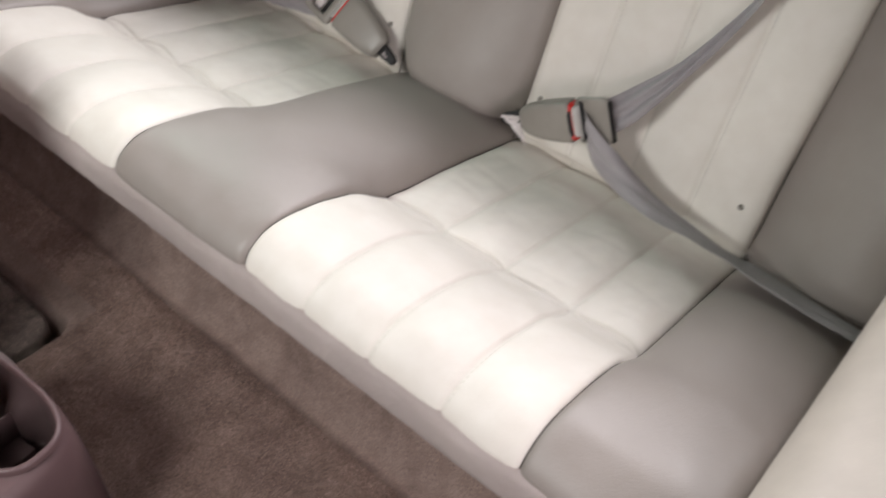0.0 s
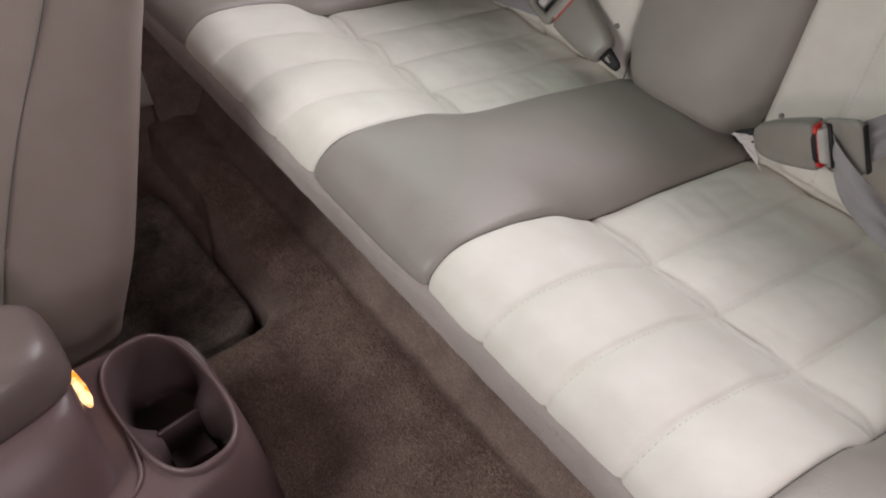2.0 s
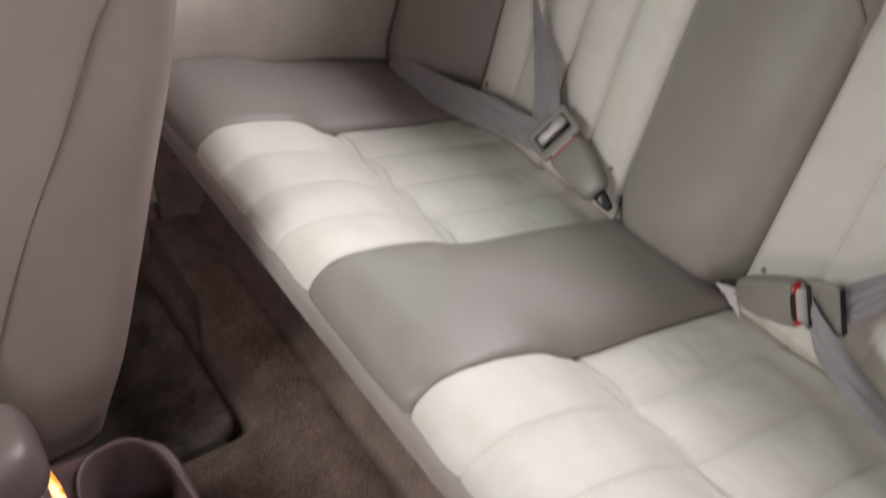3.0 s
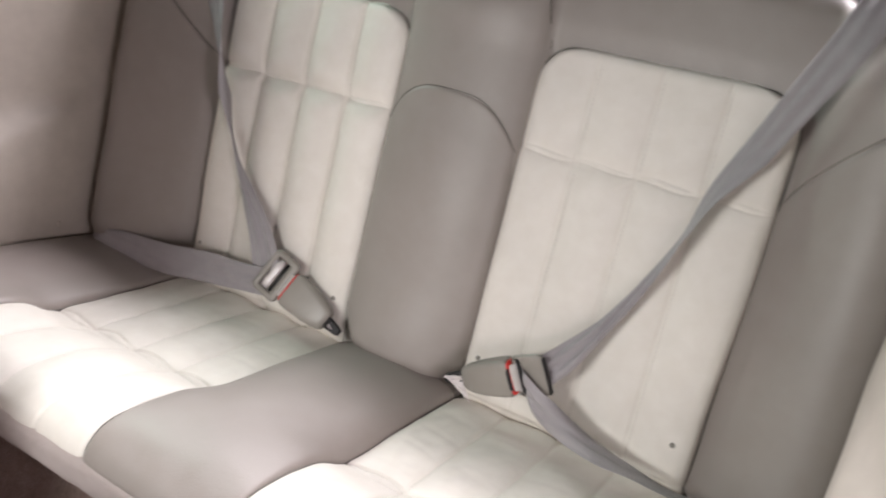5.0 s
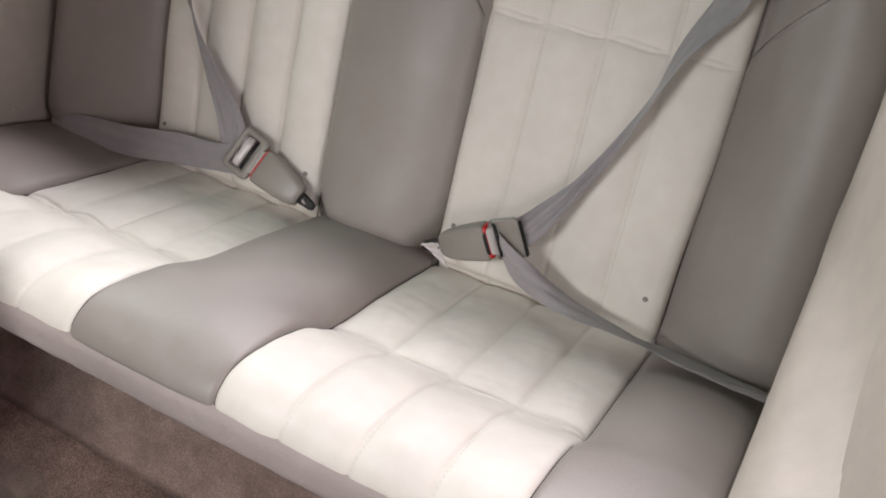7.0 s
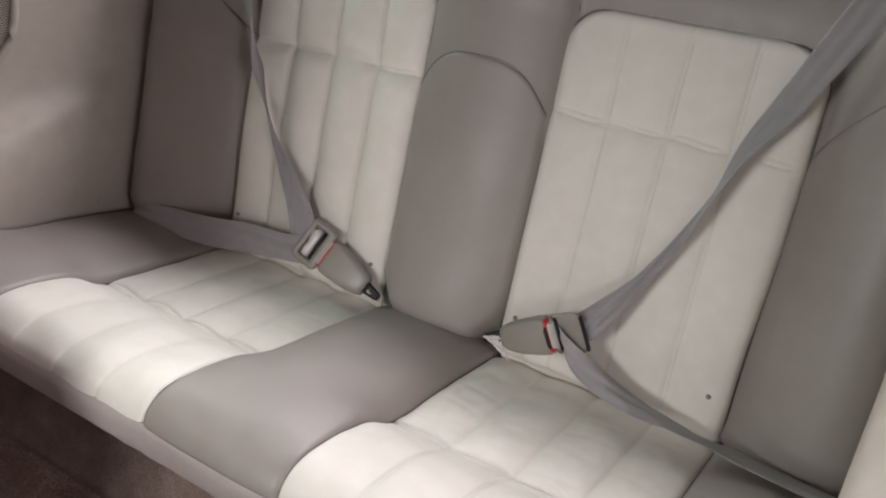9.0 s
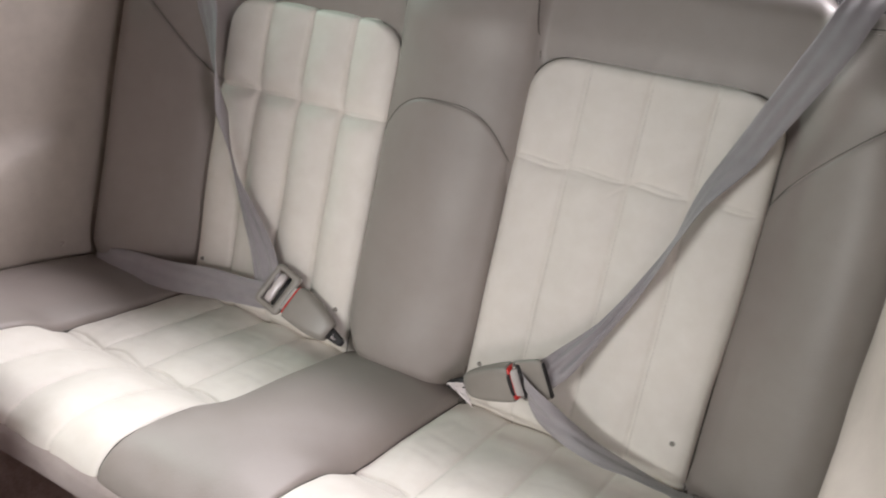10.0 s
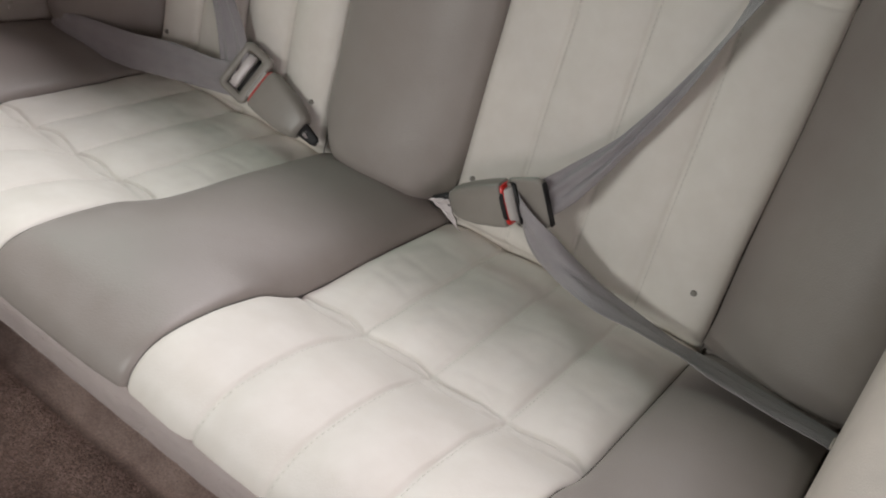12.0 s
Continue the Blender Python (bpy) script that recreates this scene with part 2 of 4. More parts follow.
def tube_mesh(name, points, radius, material, sides=8, closed=False, flat=1.0):
    pts = [Vector(p) for p in points]
    verts, n = [], len(pts)
    for k, p in enumerate(pts):
        if closed:
            d = pts[(k + 1) % n] - pts[k - 1]
        else:
            d = pts[min(k + 1, n - 1)] - pts[max(k - 1, 0)]
        d.normalize()
        ref = Vector((0, 0, 1)) if abs(d.z) < 0.9 else Vector((0, 1, 0))
        a = d.cross(ref).normalized()
        b = a.cross(d)
        for s in range(sides):
            t = 2 * math.pi * s / sides
            verts.append(p + radius * (math.cos(t) * a + flat * math.sin(t) * b))
    faces = grid_faces(sides, n, 0, True)
    if closed:
        faces += [((n - 1) * sides + i, (n - 1) * sides + (i + 1) % sides, (i + 1) % sides, i) for i in range(sides)]
    else:
        faces += [tuple(range(sides - 1, -1, -1)), tuple((n - 1) * sides + i for i in range(sides))]
    return mesh_object(name, verts, faces, material)


def spline(points, count):
    """Catmull-Rom through the points, count samples evenly along it."""
    p = [np.array(q, float) for q in points]
    p = [2 * p[0] - p[1]] + p + [2 * p[-1] - p[-2]]
    dense = []
    for k in range(1, len(p) - 2):
        for t in np.linspace(0, 1, 40, endpoint=False):
            a, b, c, d = p[k - 1], p[k], p[k + 1], p[k + 2]
            dense.append(0.5 * (2 * b + (c - a) * t + (2 * a - 5 * b + 4 * c - d) * t * t + (3 * b - a - 3 * c + d) * t ** 3))
    dense.append(p[-2])
    dense = np.array(dense)
    s = np.r_[0, np.cumsum(np.linalg.norm(np.diff(dense, axis=0), axis=1))]
    at = np.linspace(0, s[-1], count)
    return np.stack([np.interp(at, s, dense[:, k]) for k in range(dense.shape[1])], 1)


def rounded_box(name, size, bevel, material, segments=4):
    bm = bmesh.new()
    bmesh.ops.create_cube(bm, size=1.0)
    bmesh.ops.scale(bm, vec=size, verts=bm.verts)
    bmesh.ops.bevel(bm, geom=list(bm.edges), offset=bevel, segments=segments, profile=0.5, affect="EDGES")
    me = bpy.data.meshes.new(name)
    bm.to_mesh(me)
    bm.free()
    me.materials.append(material)
    me.polygons.foreach_set("use_smooth", [True] * len(me.polygons))
    return new(name, me)


def stitches(name, points, normal, material, pitch=0.0060, length=0.0036, radius=0.00048):
    """A row of short raised threads along a line, joined into one part."""
    pts = [Vector(p) for p in points]
    s = [0.0]
    for a, b in zip(pts, pts[1:]):
        s.append(s[-1] + (b - a).length)
    arr = np.array([tuple(p) for p in pts])

    def where(d):
        return Vector([float(np.interp(d, s, arr[:, k])) for k in range(3)])
    verts, faces = [], []
    n = Vector(normal).normalized()
    for k in range(int(s[-1] / pitch)):
        a, b = where(k * pitch), where(k * pitch + length)
        d = (b - a).normalized()
        side = d.cross(n).normalized()
        i = len(verts)
        for p, up in ((a, -0.3), (a * 0.75 + b * 0.25, 1), (a * 0.25 + b * 0.75, 1), (b, -0.3)):
            c = p + n * radius * up
            verts += [c + side * radius, c + n * radius, c - side * radius]
        for q in range(3):
            o = i + 3 * q
            faces += [(o, o + 1, o + 4, o + 3), (o + 1, o + 2, o + 5, o + 4)]
    ob = mesh_object(name, verts, faces, material)
    ob["kind"] = "stuff"
    return ob


def bell(x, w):
    return math.exp(-(x / w) ** 2)


def lerp(a, b, t):
    return a + (b - a) * t


def smooth(a, b, x):
    t = min(1.0, max(0.0, (x - a) / (b - a)))
    return t * t * (3 - 2 * t)


# ---- plain hall around the car: unseen, added to close the place, dark to limit bounce ----
def plain_box(name, lo, hi, material, label, category):
    c = [(a + b) / 2 for a, b in zip(lo, hi)]
    ob = rounded_box(name, [b - a for a, b in zip(lo, hi)], 0.01, material, 1)
    ob.location = c
    return tagged(ob, label, category, kind="structure")


plain_box("ground", (-4, -4, -0.42), (4, 4, -0.30), CONCRETE, "plain grey concrete hall floor under the car", "floor")
plain_box("wall_north", (-4, 4, -0.30), (4, 4.12, 3.0), WALLPAINT, "plain painted hall wall", "wall")
plain_box("wall_south", (-4, -4.12, -0.30), (4, -4, 3.0), WALLPAINT, "plain painted hall wall", "wall")
plain_box("wall_east", (4, -4, -0.30), (4.12, 4, 3.0), WALLPAINT, "plain painted hall wall", "wall")
plain_box("wall_west", (-4.12, -4, -0.30), (-4, 4, 3.0), WALLPAINT, "plain painted hall wall", "wall")
plain_box("ceiling", (-4, -4, 3.0), (4, 4, 3.1), WALLPAINT, "plain painted hall ceiling", "ceiling")

# ---- car floor: carpet with a sunk foot well on one side, rising to the bench ----
def floor_height(x, y):
    dx, dy = -0.172 - x, -0.058 + 0.030 * smooth(-0.34, -0.46, x) - y
    r = 0.028
    inside = min(dx, dy) if min(dx, dy) > r else (r - math.hypot(r - min(dx, r), r - min(dy, r)))
    well = smooth(0.0, 0.014, inside)
    z = 0.048 - 0.056 * well
    z += 0.012 * smooth(-0.12, 0.02, y) + 0.010 * bell(x - 0.02, 0.2) * smooth(0.05, -0.15, y)
    z -= 0.012 * bell(y - 0.046, 0.020)
    r = max(0.0, y - 0.046)
    z += min(0.24, 1.5 * r * r / (r + 0.006))
    z += 0.004 * noise.noise((x * 9, y * 9, 1.0)) + 0.0015 * noise.noise((x * 40, y * 40, 5.0))
    return z


def carpet():
    ys = list(np.linspace(-0.95, -0.16, 50)) + list(np.linspace(-0.155, 0.098, 116))
    xs = list(np.linspace(-0.80, -0.24, 100)) + list(np.linspace(-0.237, -0.15, 40)) + list(np.linspace(-0.145, 0.72, 110))
    rows = [[Vector((x, y, floor_height(x, y))) for x in xs] for y in ys]
    ob = padded("floor_carpet", rows, (0, 0, -0.03), CARPET, True)
    return tagged(ob, "dark brown pile carpet moulded over the car floor", "carpet", kind="structure")


carpet()


def fibres(name, material, count, region, height_at, length, seed):
    """Short leaning pile threads, each a thin blade."""
    rng = random.Random(seed)
    verts, faces = [], []
    while len(faces) < count:
        x, y = rng.uniform(region[0], region[1]), rng.uniform(region[2], region[3])
        z = height_at(x, y)
        if z is None:
            continue
        a = rng.uniform(0, 6.283)
        dx, dy = 0.0008 * math.cos(a), 0.0008 * math.sin(a)
        k = len(verts)
        l = length * rng.uniform(0.5, 1.2)
        verts += [(x - dx, y - dy, z - 0.001), (x + dx, y + dy, z - 0.001), (x + rng.gauss(0, 0.5) * l, y + rng.gauss(0, 0.5) * l, z + l)]
        faces.append((k, k + 1, k + 2))
    ob = mesh_object(name, verts, faces, material, False)
    return ob


def carpet_pile_height(x, y):
    if x < -0.17 and y < -0.03:
        return None
    return floor_height(x, y)


pile = fibres("carpet_pile", PILE, 190000, (-0.5, 0.40, -0.26, 0.035), carpet_pile_height, 0.0024, 3)
tagged(pile, "short brown carpet pile on the car floor", "carpet pile", kind="stuff")


# ---- floor mat in the sunk foot well ----
def floor_mat():
    nu, nv = 60, 44
    rows = []
    for j in range(nv):
        v = j / (nv - 1)
        row = []
        for i in range(nu):
            u = i / (nu - 1)
            x0, x1 = -0.535, -0.200
            y0, y1 = -0.42, -0.072
            r = 0.034
            x, y = lerp(x0, x1, u), lerp(y0, y1, v)
            # round the corners
            cx, cy = max(0, x - (x1 - r), (x0 + r) - x), max(0, y - (y1 - r), (y0 + r) - y)
            d = math.hypot(cx, cy)
            if cx > 0 and cy > 0 and d > r:
                x += (r / d - 1) * cx * (1 if x > (x0 + x1) / 2 else -1)
                y += (r / d - 1) * cy * (1 if y > (y0 + y1) / 2 else -1)
            e = min(u, 1 - u) * (x1 - x0), min(v, 1 - v) * (y1 - y0)
            edge = min(1.0, min(e) / 0.008)
            z = 0.031 + 0.006 * math.sqrt(edge * (2 - edge)) + 0.002 * noise.noise((x * 12, y * 12, 3)) + 0.008 * smooth(-0.12, -0.072, y) * smooth(-0.5, -0.25, x)
            row.append(Vector((x, y, z)))
        rows.append(row)
    ob = padded("floor_mat", rows, (0, 0, -0.026), MAT)
    return tagged(ob, "dark brown carpeted floor mat lying in the foot well", "floor mat")


mat = floor_mat()


def mat_pile():
    rng = random.Random(12)
    verts, faces = [], []
    while len(faces) < 45000:
        x, y = rng.uniform(-0.525, -0.206), rng.uniform(-0.30, -0.079)
        cx, cy = max(0.0, x + 0.234, -0.501 - x), max(0.0, y + 0.106)
        if math.hypot(cx, cy) > 0.030:
            continue
        z = 0.0365 + 0.002 * noise.noise((x * 12, y * 12, 3)) + 0.008 * smooth(-0.12, -0.072, y) * smooth(-0.5, -0.25, x)
        lay = 0.9 * noise.noise((x * 14, y * 14, 8.0))
        l = rng.uniform(0.0012, 0.0026)
        a = rng.uniform(0, 6.283)
        i = len(verts)
        verts += [(x - 0.0007 * math.cos(a), y - 0.0007 * math.sin(a), z), (x + 0.0007 * math.cos(a), y + 0.0007 * math.sin(a), z), (x + (lay + rng.gauss(0, 0.4)) * l, y + (0.5 * lay + rng.gauss(0, 0.4)) * l, z + l)]
        faces.append((i, i + 1, i + 2))
    ob = mesh_object("nap", verts, faces, MAT_PILE, False)
    ob["kind"] = "stuff"
    return ob


child(mat_pile(), mat)

# ---- rear bench ----
COLS = (0.10, 0.18, 0.26, 0.34, 0.42)
HALF = 0.63
NEAR = 0.566  # near side panel, set further in to fit the camera's view
SEAT_LINE = spline([(0.004, 0.294), (0.004, 0.304), (0.016, 0.315), (0.046, 0.3230), (0.088, 0.3165), (0.14, 0.2985), (0.198, 0.268), (0.31, 0.242), (0.43, 0.215), (0.50, 0.195)], 401)
SEAT_S = np.r_[0, np.cumsum(np.linalg.norm(np.diff(SEAT_LINE, axis=0), axis=1))]
SEAT_END = float(SEAT_S[-1])
TUFT_S = float(np.interp(0.198, SEAT_LINE[:, 0], SEAT_S))


def seat_point(x, s, h):
    y, z = (float(np.interp(s, SEAT_S, SEAT_LINE[:, k])) for k in (0, 1))
    e = 0.004
    y0, z0 = (float(np.interp(max(0, s - e), SEAT_S, SEAT_LINE[:, k])) for k in (0, 1))
    y1, z1 = (float(np.interp(min(SEAT_END, s + e), SEAT_S, SEAT_LINE[:, k])) for k in (0, 1))
    d = math.hypot(y1 - y0, z1 - z0)
    return Vector((x, y - h * (z1 - z0) / d, z + h * (y1 - y0) / d))


BITE_S = float(np.interp(0.428, SEAT_LINE[:, 0], SEAT_S))


def rear_drop(s):
    """The rear edge of the cushion turns down into the gap."""
    return -0.012 * smooth(BITE_S - 0.004, BITE_S + 0.030, s)


def seat_edge_lift(s):
    return 0.008 * smooth(0.0, 0.05, s) * (1 - smooth(TUFT_S - 0.07, TUFT_S, s))


def insert_seat_h(x, s):
    a = min(max(abs(x), 0.10), 0.42)
    c = min(3, int((a - 0.10) / 0.08))
    f = (a - 0.10) / 0.08 - c
    puff = max(0.0, math.sin(math.pi * f)) ** 0.8
    front = s < TUFT_S
    ramp = smooth(0.0, 0.06, s)
    amp = (0.001 + 0.0050 * ramp) if front else 0.0046
    ds = s - TUFT_S
    gap = 1 - bell(ds, 0.048 if front else 0.022)
    h = amp * puff * gap - 0.0020 * bell(ds, 0.007)
    # a pinched fold runs along the tuft line, two grooves with a ridge between
    fold = math.sin(math.pi * f)
    skew = 0.006 * noise.noise((c * 2.3, 1.0, 4.0 if x < 0 else 9.0)) + 0.010 * (f - 0.5)
    wide = 0.0015 + 0.0062 * fold
    h -= 0.0025 * bell(ds - wide - skew * fold, 0.0024) + 0.0021 * bell(ds + wide - skew * fold, 0.0026)
    h += 0.0013 * fold * bell(ds - skew * fold, 0.0040)
    near = min(abs(a - k) for k in COLS[1:4])
    h -= 0.0017 * bell(near, 0.0026) * (1 if front else 0.8)
    d = min(a - 0.10, 0.42 - a)
    h += seat_edge_lift(s) * math.exp(-d / 0.03)
    h -= 0.0045 * math.exp(-d / 0.0035)
    # hollows and creases of use
    for k, cx in enumerate(COLS[1:4]):
        for q in range(3):
            lean = 0.9 * noise.noise((k * 3.1 + q, 1.7 * q, 5.0 if x < 0 else 8.0))
            far = ds - 0.004 + 0.012 * q - lean * (a - cx) - 0.25 * abs(a - cx)
            h -= 0.0008 * bell(far, 0.0028) * bell(a - cx - 0.012 * (q - 1), 0.018)
    h += 0.0022 * noise.noise((x * 22, s * 18, 2.0)) + 0.0010 * noise.noise((x * 60, s * 35, 7.0)) * (0.4 if front else 1.0)
    # loose leather behind the tufts: a few long soft creases
    if ds > 0.01:
        for q in range(4):
            mid = 0.035 + 0.048 * q + 0.014 * noise.noise((c * 3.7, q * 2.1, 3.0 if x < 0 else 7.0))
            slope = 0.55 * noise.noise((c * 1.9, q * 4.3, 11.0 if x < 0 else 2.0))
            h -= 0.0011 * bell(ds - mid - slope * (f - 0.5) * 0.08, 0.0055) * fold * max(0.0, 0.3 + noise.noise((c * 5.1, q * 1.3, 6.0)))
    return h + rear_drop(s)


def pad_edge(d, r, deep):
    if d >= r:
        return 0.0
    return -deep * (1 - math.sqrt(max(0.0, 1 - (1 - d / r) ** 2)))


def crown_line(points):
    """Height of a smooth pad along its middle, sampled evenly."""
    return spline(points, 401)


CENTRE_CROWN = crown_line([(0.003, 0.294), (-0.001, 0.306), (0.012, 0.322), (0.046, 0.333), (0.092, 0.3325), (0.145, 0.3245), (0.200, 0.3120), (0.310, 0.2825), (0.420, 0.2440), (0.490, 0.200)])
OUTER_CROWN = crown_line([(0.003, 0.294), (0.000, 0.306), (0.012, 0.321), (0.046, 0.3340), (0.092, 0.3315), (0.145, 0.3200), (0.200, 0.3015), (0.310, 0.2720), (0.420, 0.2360), (0.490, 0.196)])


def crowned(crown, x, s, w, sink, seed):
    """A point of a plain pad: the tufted line at its seam (w = 0) rising to its crown (w = 1)."""
    edge = seat_point(x, s, rear_drop(s) + seat_edge_lift(s) - sink)
    y, z = (float(np.interp(s / SEAT_END, np.linspace(0, 1, 401), crown[:, k])) for k in (0, 1))
    p = edge.lerp(Vector((x, y, z)), w)
    p.z += 0.0013 * noise.noise((x * 14, s * 11, seed))
    return p


def centre_seat_point(x, s):
    t = max(0.0, 1 - (x / 0.10) ** 2)
    return crowned(CENTRE_CROWN, x, s, t ** 0.52, 0.0045 * math.exp(-(0.10 - abs(x)) / 0.0035), 4.0)


def outer_seat_point(x, s):
    wide = (HALF if x < 0 else NEAR) - 0.42
    d = abs(x) - 0.42
    a = min(max(d / wide, 0), 1)
    w = math.sin(math.pi * min(1.0, a * 0.86)) ** 0.6
    p = crowned(OUTER_CROWN, x, s, w, 0.0045 * math.exp(-d / 0.0035), 9.0)
    p.z += pad_edge(wide - d, 0.018, 0.012)
    return p


def seat_patch(name, x0, x1, nu, at, material):
    svals = np.r_[np.linspace(0, TUFT_S - 0.032, 75), np.linspace(TUFT_S - 0.031, TUFT_S + 0.031, 64), np.linspace(TUFT_S + 0.032, SEAT_END, 130)]
    rows = [[at(x, s) for x in np.linspace(x0, x1, nu)] for s in svals]
    return padded(name, rows, (0, 0.012, -0.05), material)


bench = thing("rear_bench_cushion", (0, 0.24, 0.2), "two-tone leather rear bench cushion with quilted cream inserts", "car seat")
for side in (-1, 1):
    lo, hi = sorted((side * 0.10, side * 0.42))
    ins = under(seat_patch("seat_insert", lo, hi, 190, lambda x, s: seat_point(x, s, insert_seat_h(x, s)), WHITE), bench, "quilted cream leather insert, creased by use")
    for c in COLS[1:4]:
        for a, b in ((0.002, TUFT_S - 0.006), (TUFT_S + 0.006, SEAT_END - 0.05)):
            line = [seat_point(side * c + 0.0030, s, insert_seat_h(side * c + 0.0030, s) + 0.0002) for s in np.linspace(a, b, 60)]
            child(stitches("stitching", line, (0, -0.25, 1), THREAD), ins).matrix_parent_inverse = Matrix()
    lo, hi = sorted((side * 0.42, side * (HALF if side < 0 else NEAR)))
    under(seat_patch("outer_bolster", lo, hi, 50, outer_seat_point, GREY), bench, "smooth taupe leather side of the cushion")
under(seat_patch("centre_section", -0.10, 0.10, 70, centre_seat_point, GREY), bench, "smooth taupe leather middle of the cushion")

# piping seams between the leathers, their shadow painted in as dark cords
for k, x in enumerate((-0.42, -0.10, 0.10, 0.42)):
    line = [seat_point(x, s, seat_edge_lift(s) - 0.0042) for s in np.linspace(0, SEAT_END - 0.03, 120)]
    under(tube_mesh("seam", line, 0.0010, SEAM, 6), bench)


def edge_strip():
    """The cloth roll under the front edge of the cushion."""
    section = [(0.014, 0.302), (0.003, 0.3015), (-0.0025, 0.2975), (-0.0042, 0.290), (-0.0038, 0.278), (-0.0018, 0.264), (0.003, 0.254), (0.02, 0.254), (0.03, 0.275)]
    ring = spline(section + [section[0]], 33)[:-1]
    rows, xs = [], np.linspace(-HALF - 0.004, NEAR + 0.004, 220)
    for x in xs:
        wob = 0.0016 * noise.noise((x * 7, 0, 2)) + 0.0006 * noise.noise((x * 40, 1, 2))
        rows.append([Vector((x, y + wob, z + 0.5 * wob)) for y, z in ring])
    verts = [p for r in rows for p in r]
    n = len(ring)
    faces = grid_faces(n, len(rows), 0, True)
    faces += [tuple(range(n)), tuple((len(rows) - 1) * n + i for i in range(n - 1, -1, -1))]
    return mesh_object("edge_strip", verts, faces, STRIP)


strip = under(edge_strip(), bench, "grey-mauve napped cloth edge under the cushion")


def strip_nap():
    """Fine hairs that stand off the cloth edge."""
    rng = random.Random(8)
    face = spline([(0.003, 0.3015), (-0.0025, 0.2975), (-0.0042, 0.290), (-0.0038, 0.278), (-0.0018, 0.264), (0.003, 0.254)], 60)
    verts, faces = [], []
    for q in range(26000):
        x = rng.uniform(-HALF + 0.01, NEAR - 0.004)
        k = rng.randrange(1, 58) if q % 4 else rng.randrange(3, 12)
        y, z = face[k]
        ty, tz = face[k + 1] - face[k - 1]
        d = math.hypot(ty, tz)
        ny, nz = tz / d, -ty / d
        l = rng.uniform(0.0004, 0.0012)
        a = rng.gauss(0, 0.5) * l
        i = len(verts)
        verts += [(x - 0.00035, y, z), (x + 0.00035, y, z), (x + a, y + ny * l, z + nz * l + rng.gauss(0, 0.4) * l)]
        faces.append((i, i + 1, i + 2))
    ob = mesh_object("nap", verts, faces, STRIP_NAP, False)
    ob["kind"] = "stuff"
    return ob


child(strip_nap(), strip).matrix_parent_inverse = Matrix()
base = rounded_box("base", (HALF + NEAR - 0.02, 0.36, 0.10), 0.012, BLACK)
base.location = ((NEAR - HALF) / 2, 0.28, 0.14)
bpy.context.view_layer.update()
under(base, bench)

# ---- rear backrest ----
back = thing("rear_bench_upright", (0, 0.5, 0.2), "two-tone leather rear backrest with quilted cream inserts", "car seat")
CROSS_Z, TOP_Z = 0.543, 0.668


def back_point(x, z, h):
    return Vector((x, 0.446 + (z - 0.25) * 0.36 - 0.941 * h, z + 0.339 * h))


def insert_limits(z):
    r = 0.048
    t = max(0.0, z - (TOP_Z - r))
    inset = r - math.sqrt(max(0.0, r * r - t * t))
    return 0.10 + inset, 0.4235 - 0.006 * smooth(0.46, 0.30, z) - inset * 1.1


def insert_back_h(a, z, lo, hi, left=False):
    c = min(3, max(0, int((a - 0.10) / 0.08)))
    f = min(1, max(0, (a - 0.10) / 0.08 - c))
    puff = max(0.0, math.sin(math.pi * f)) ** 0.7
    dz = z - CROSS_Z
    deep = 1.6 if left else 0.46
    amp = 0.0085 * deep * (1 - (0.55 if left else 0.8) * smooth(0.60, TOP_Z, z)) if dz > 0 else 0.0095 * deep * (1 - 0.45 * smooth(0.40, 0.25, z))
    h = 0.007 + amp * puff * (1 - 0.75 * bell(dz, 0.014)) - (0.0014 if left else 0.0006) * bell(dz, 0.007)
    fold = math.sin(math.pi * f)
    skew = 0.004 * noise.noise((c * 2.9, 3.0, 4.0 if left else 9.0)) - 0.007 * (f - 0.5)
    wide = 0.0016 + 0.0030 * fold * (0.75 + noise.noise((c * 1.7, 6.0, 2.0 if left else 5.0)))
    fine = 1.0 if left else 0.7
    h -= fine * (0.0009 * bell(dz - wide - skew * fold, 0.0022) + 0.0016 * bell(dz + wide - skew * fold, 0.0022))
    h += 0.0005 * fold * bell(dz - skew * fold, 0.0035)
    near = min(abs(a - k) for k in COLS[1:4])
    h -= (0.0046 if left else 0.0016) * bell(near, 0.0034 if left else 0.0026)
    h += pad_edge(min(a - lo, hi - a), 0.016, 0.012) + pad_edge(TOP_Z - z, 0.012, 0.006)
    h += 0.0020 * noise.noise((a * 16, z * 12, 6.0))
    # short diagonal creases by the cross seam
    for k in COLS[1:4]:
        lean = 1.2 * noise.noise((k * 40, 2.0, 3.0 if left else 6.0))
        h -= 0.0009 * bell(dz - lean * (a - k) + 0.006, 0.003) * bell(a - k, 0.022)
    return h + foot_round(z, 0.016, 0.220)


def insert_back(side):
    zs = list(np.linspace(0.175, CROSS_Z - 0.026, 85)) + list(np.linspace(CROSS_Z - 0.025, CROSS_Z + 0.025, 56)) + list(np.linspace(CROSS_Z + 0.026, TOP_Z - 0.0002, 80))
    rows = []
    for z in zs:
        lo, hi = insert_limits(z)
        xs = np.linspace(lo, hi, 170)
        row = [back_point(side * a, z, insert_back_h(a, z, lo, hi, side < 0)) for a in xs]
        rows.append(row if side > 0 else row[::-1])
    return padded("back_insert", rows, (0, 0.03, 0), WHITE)


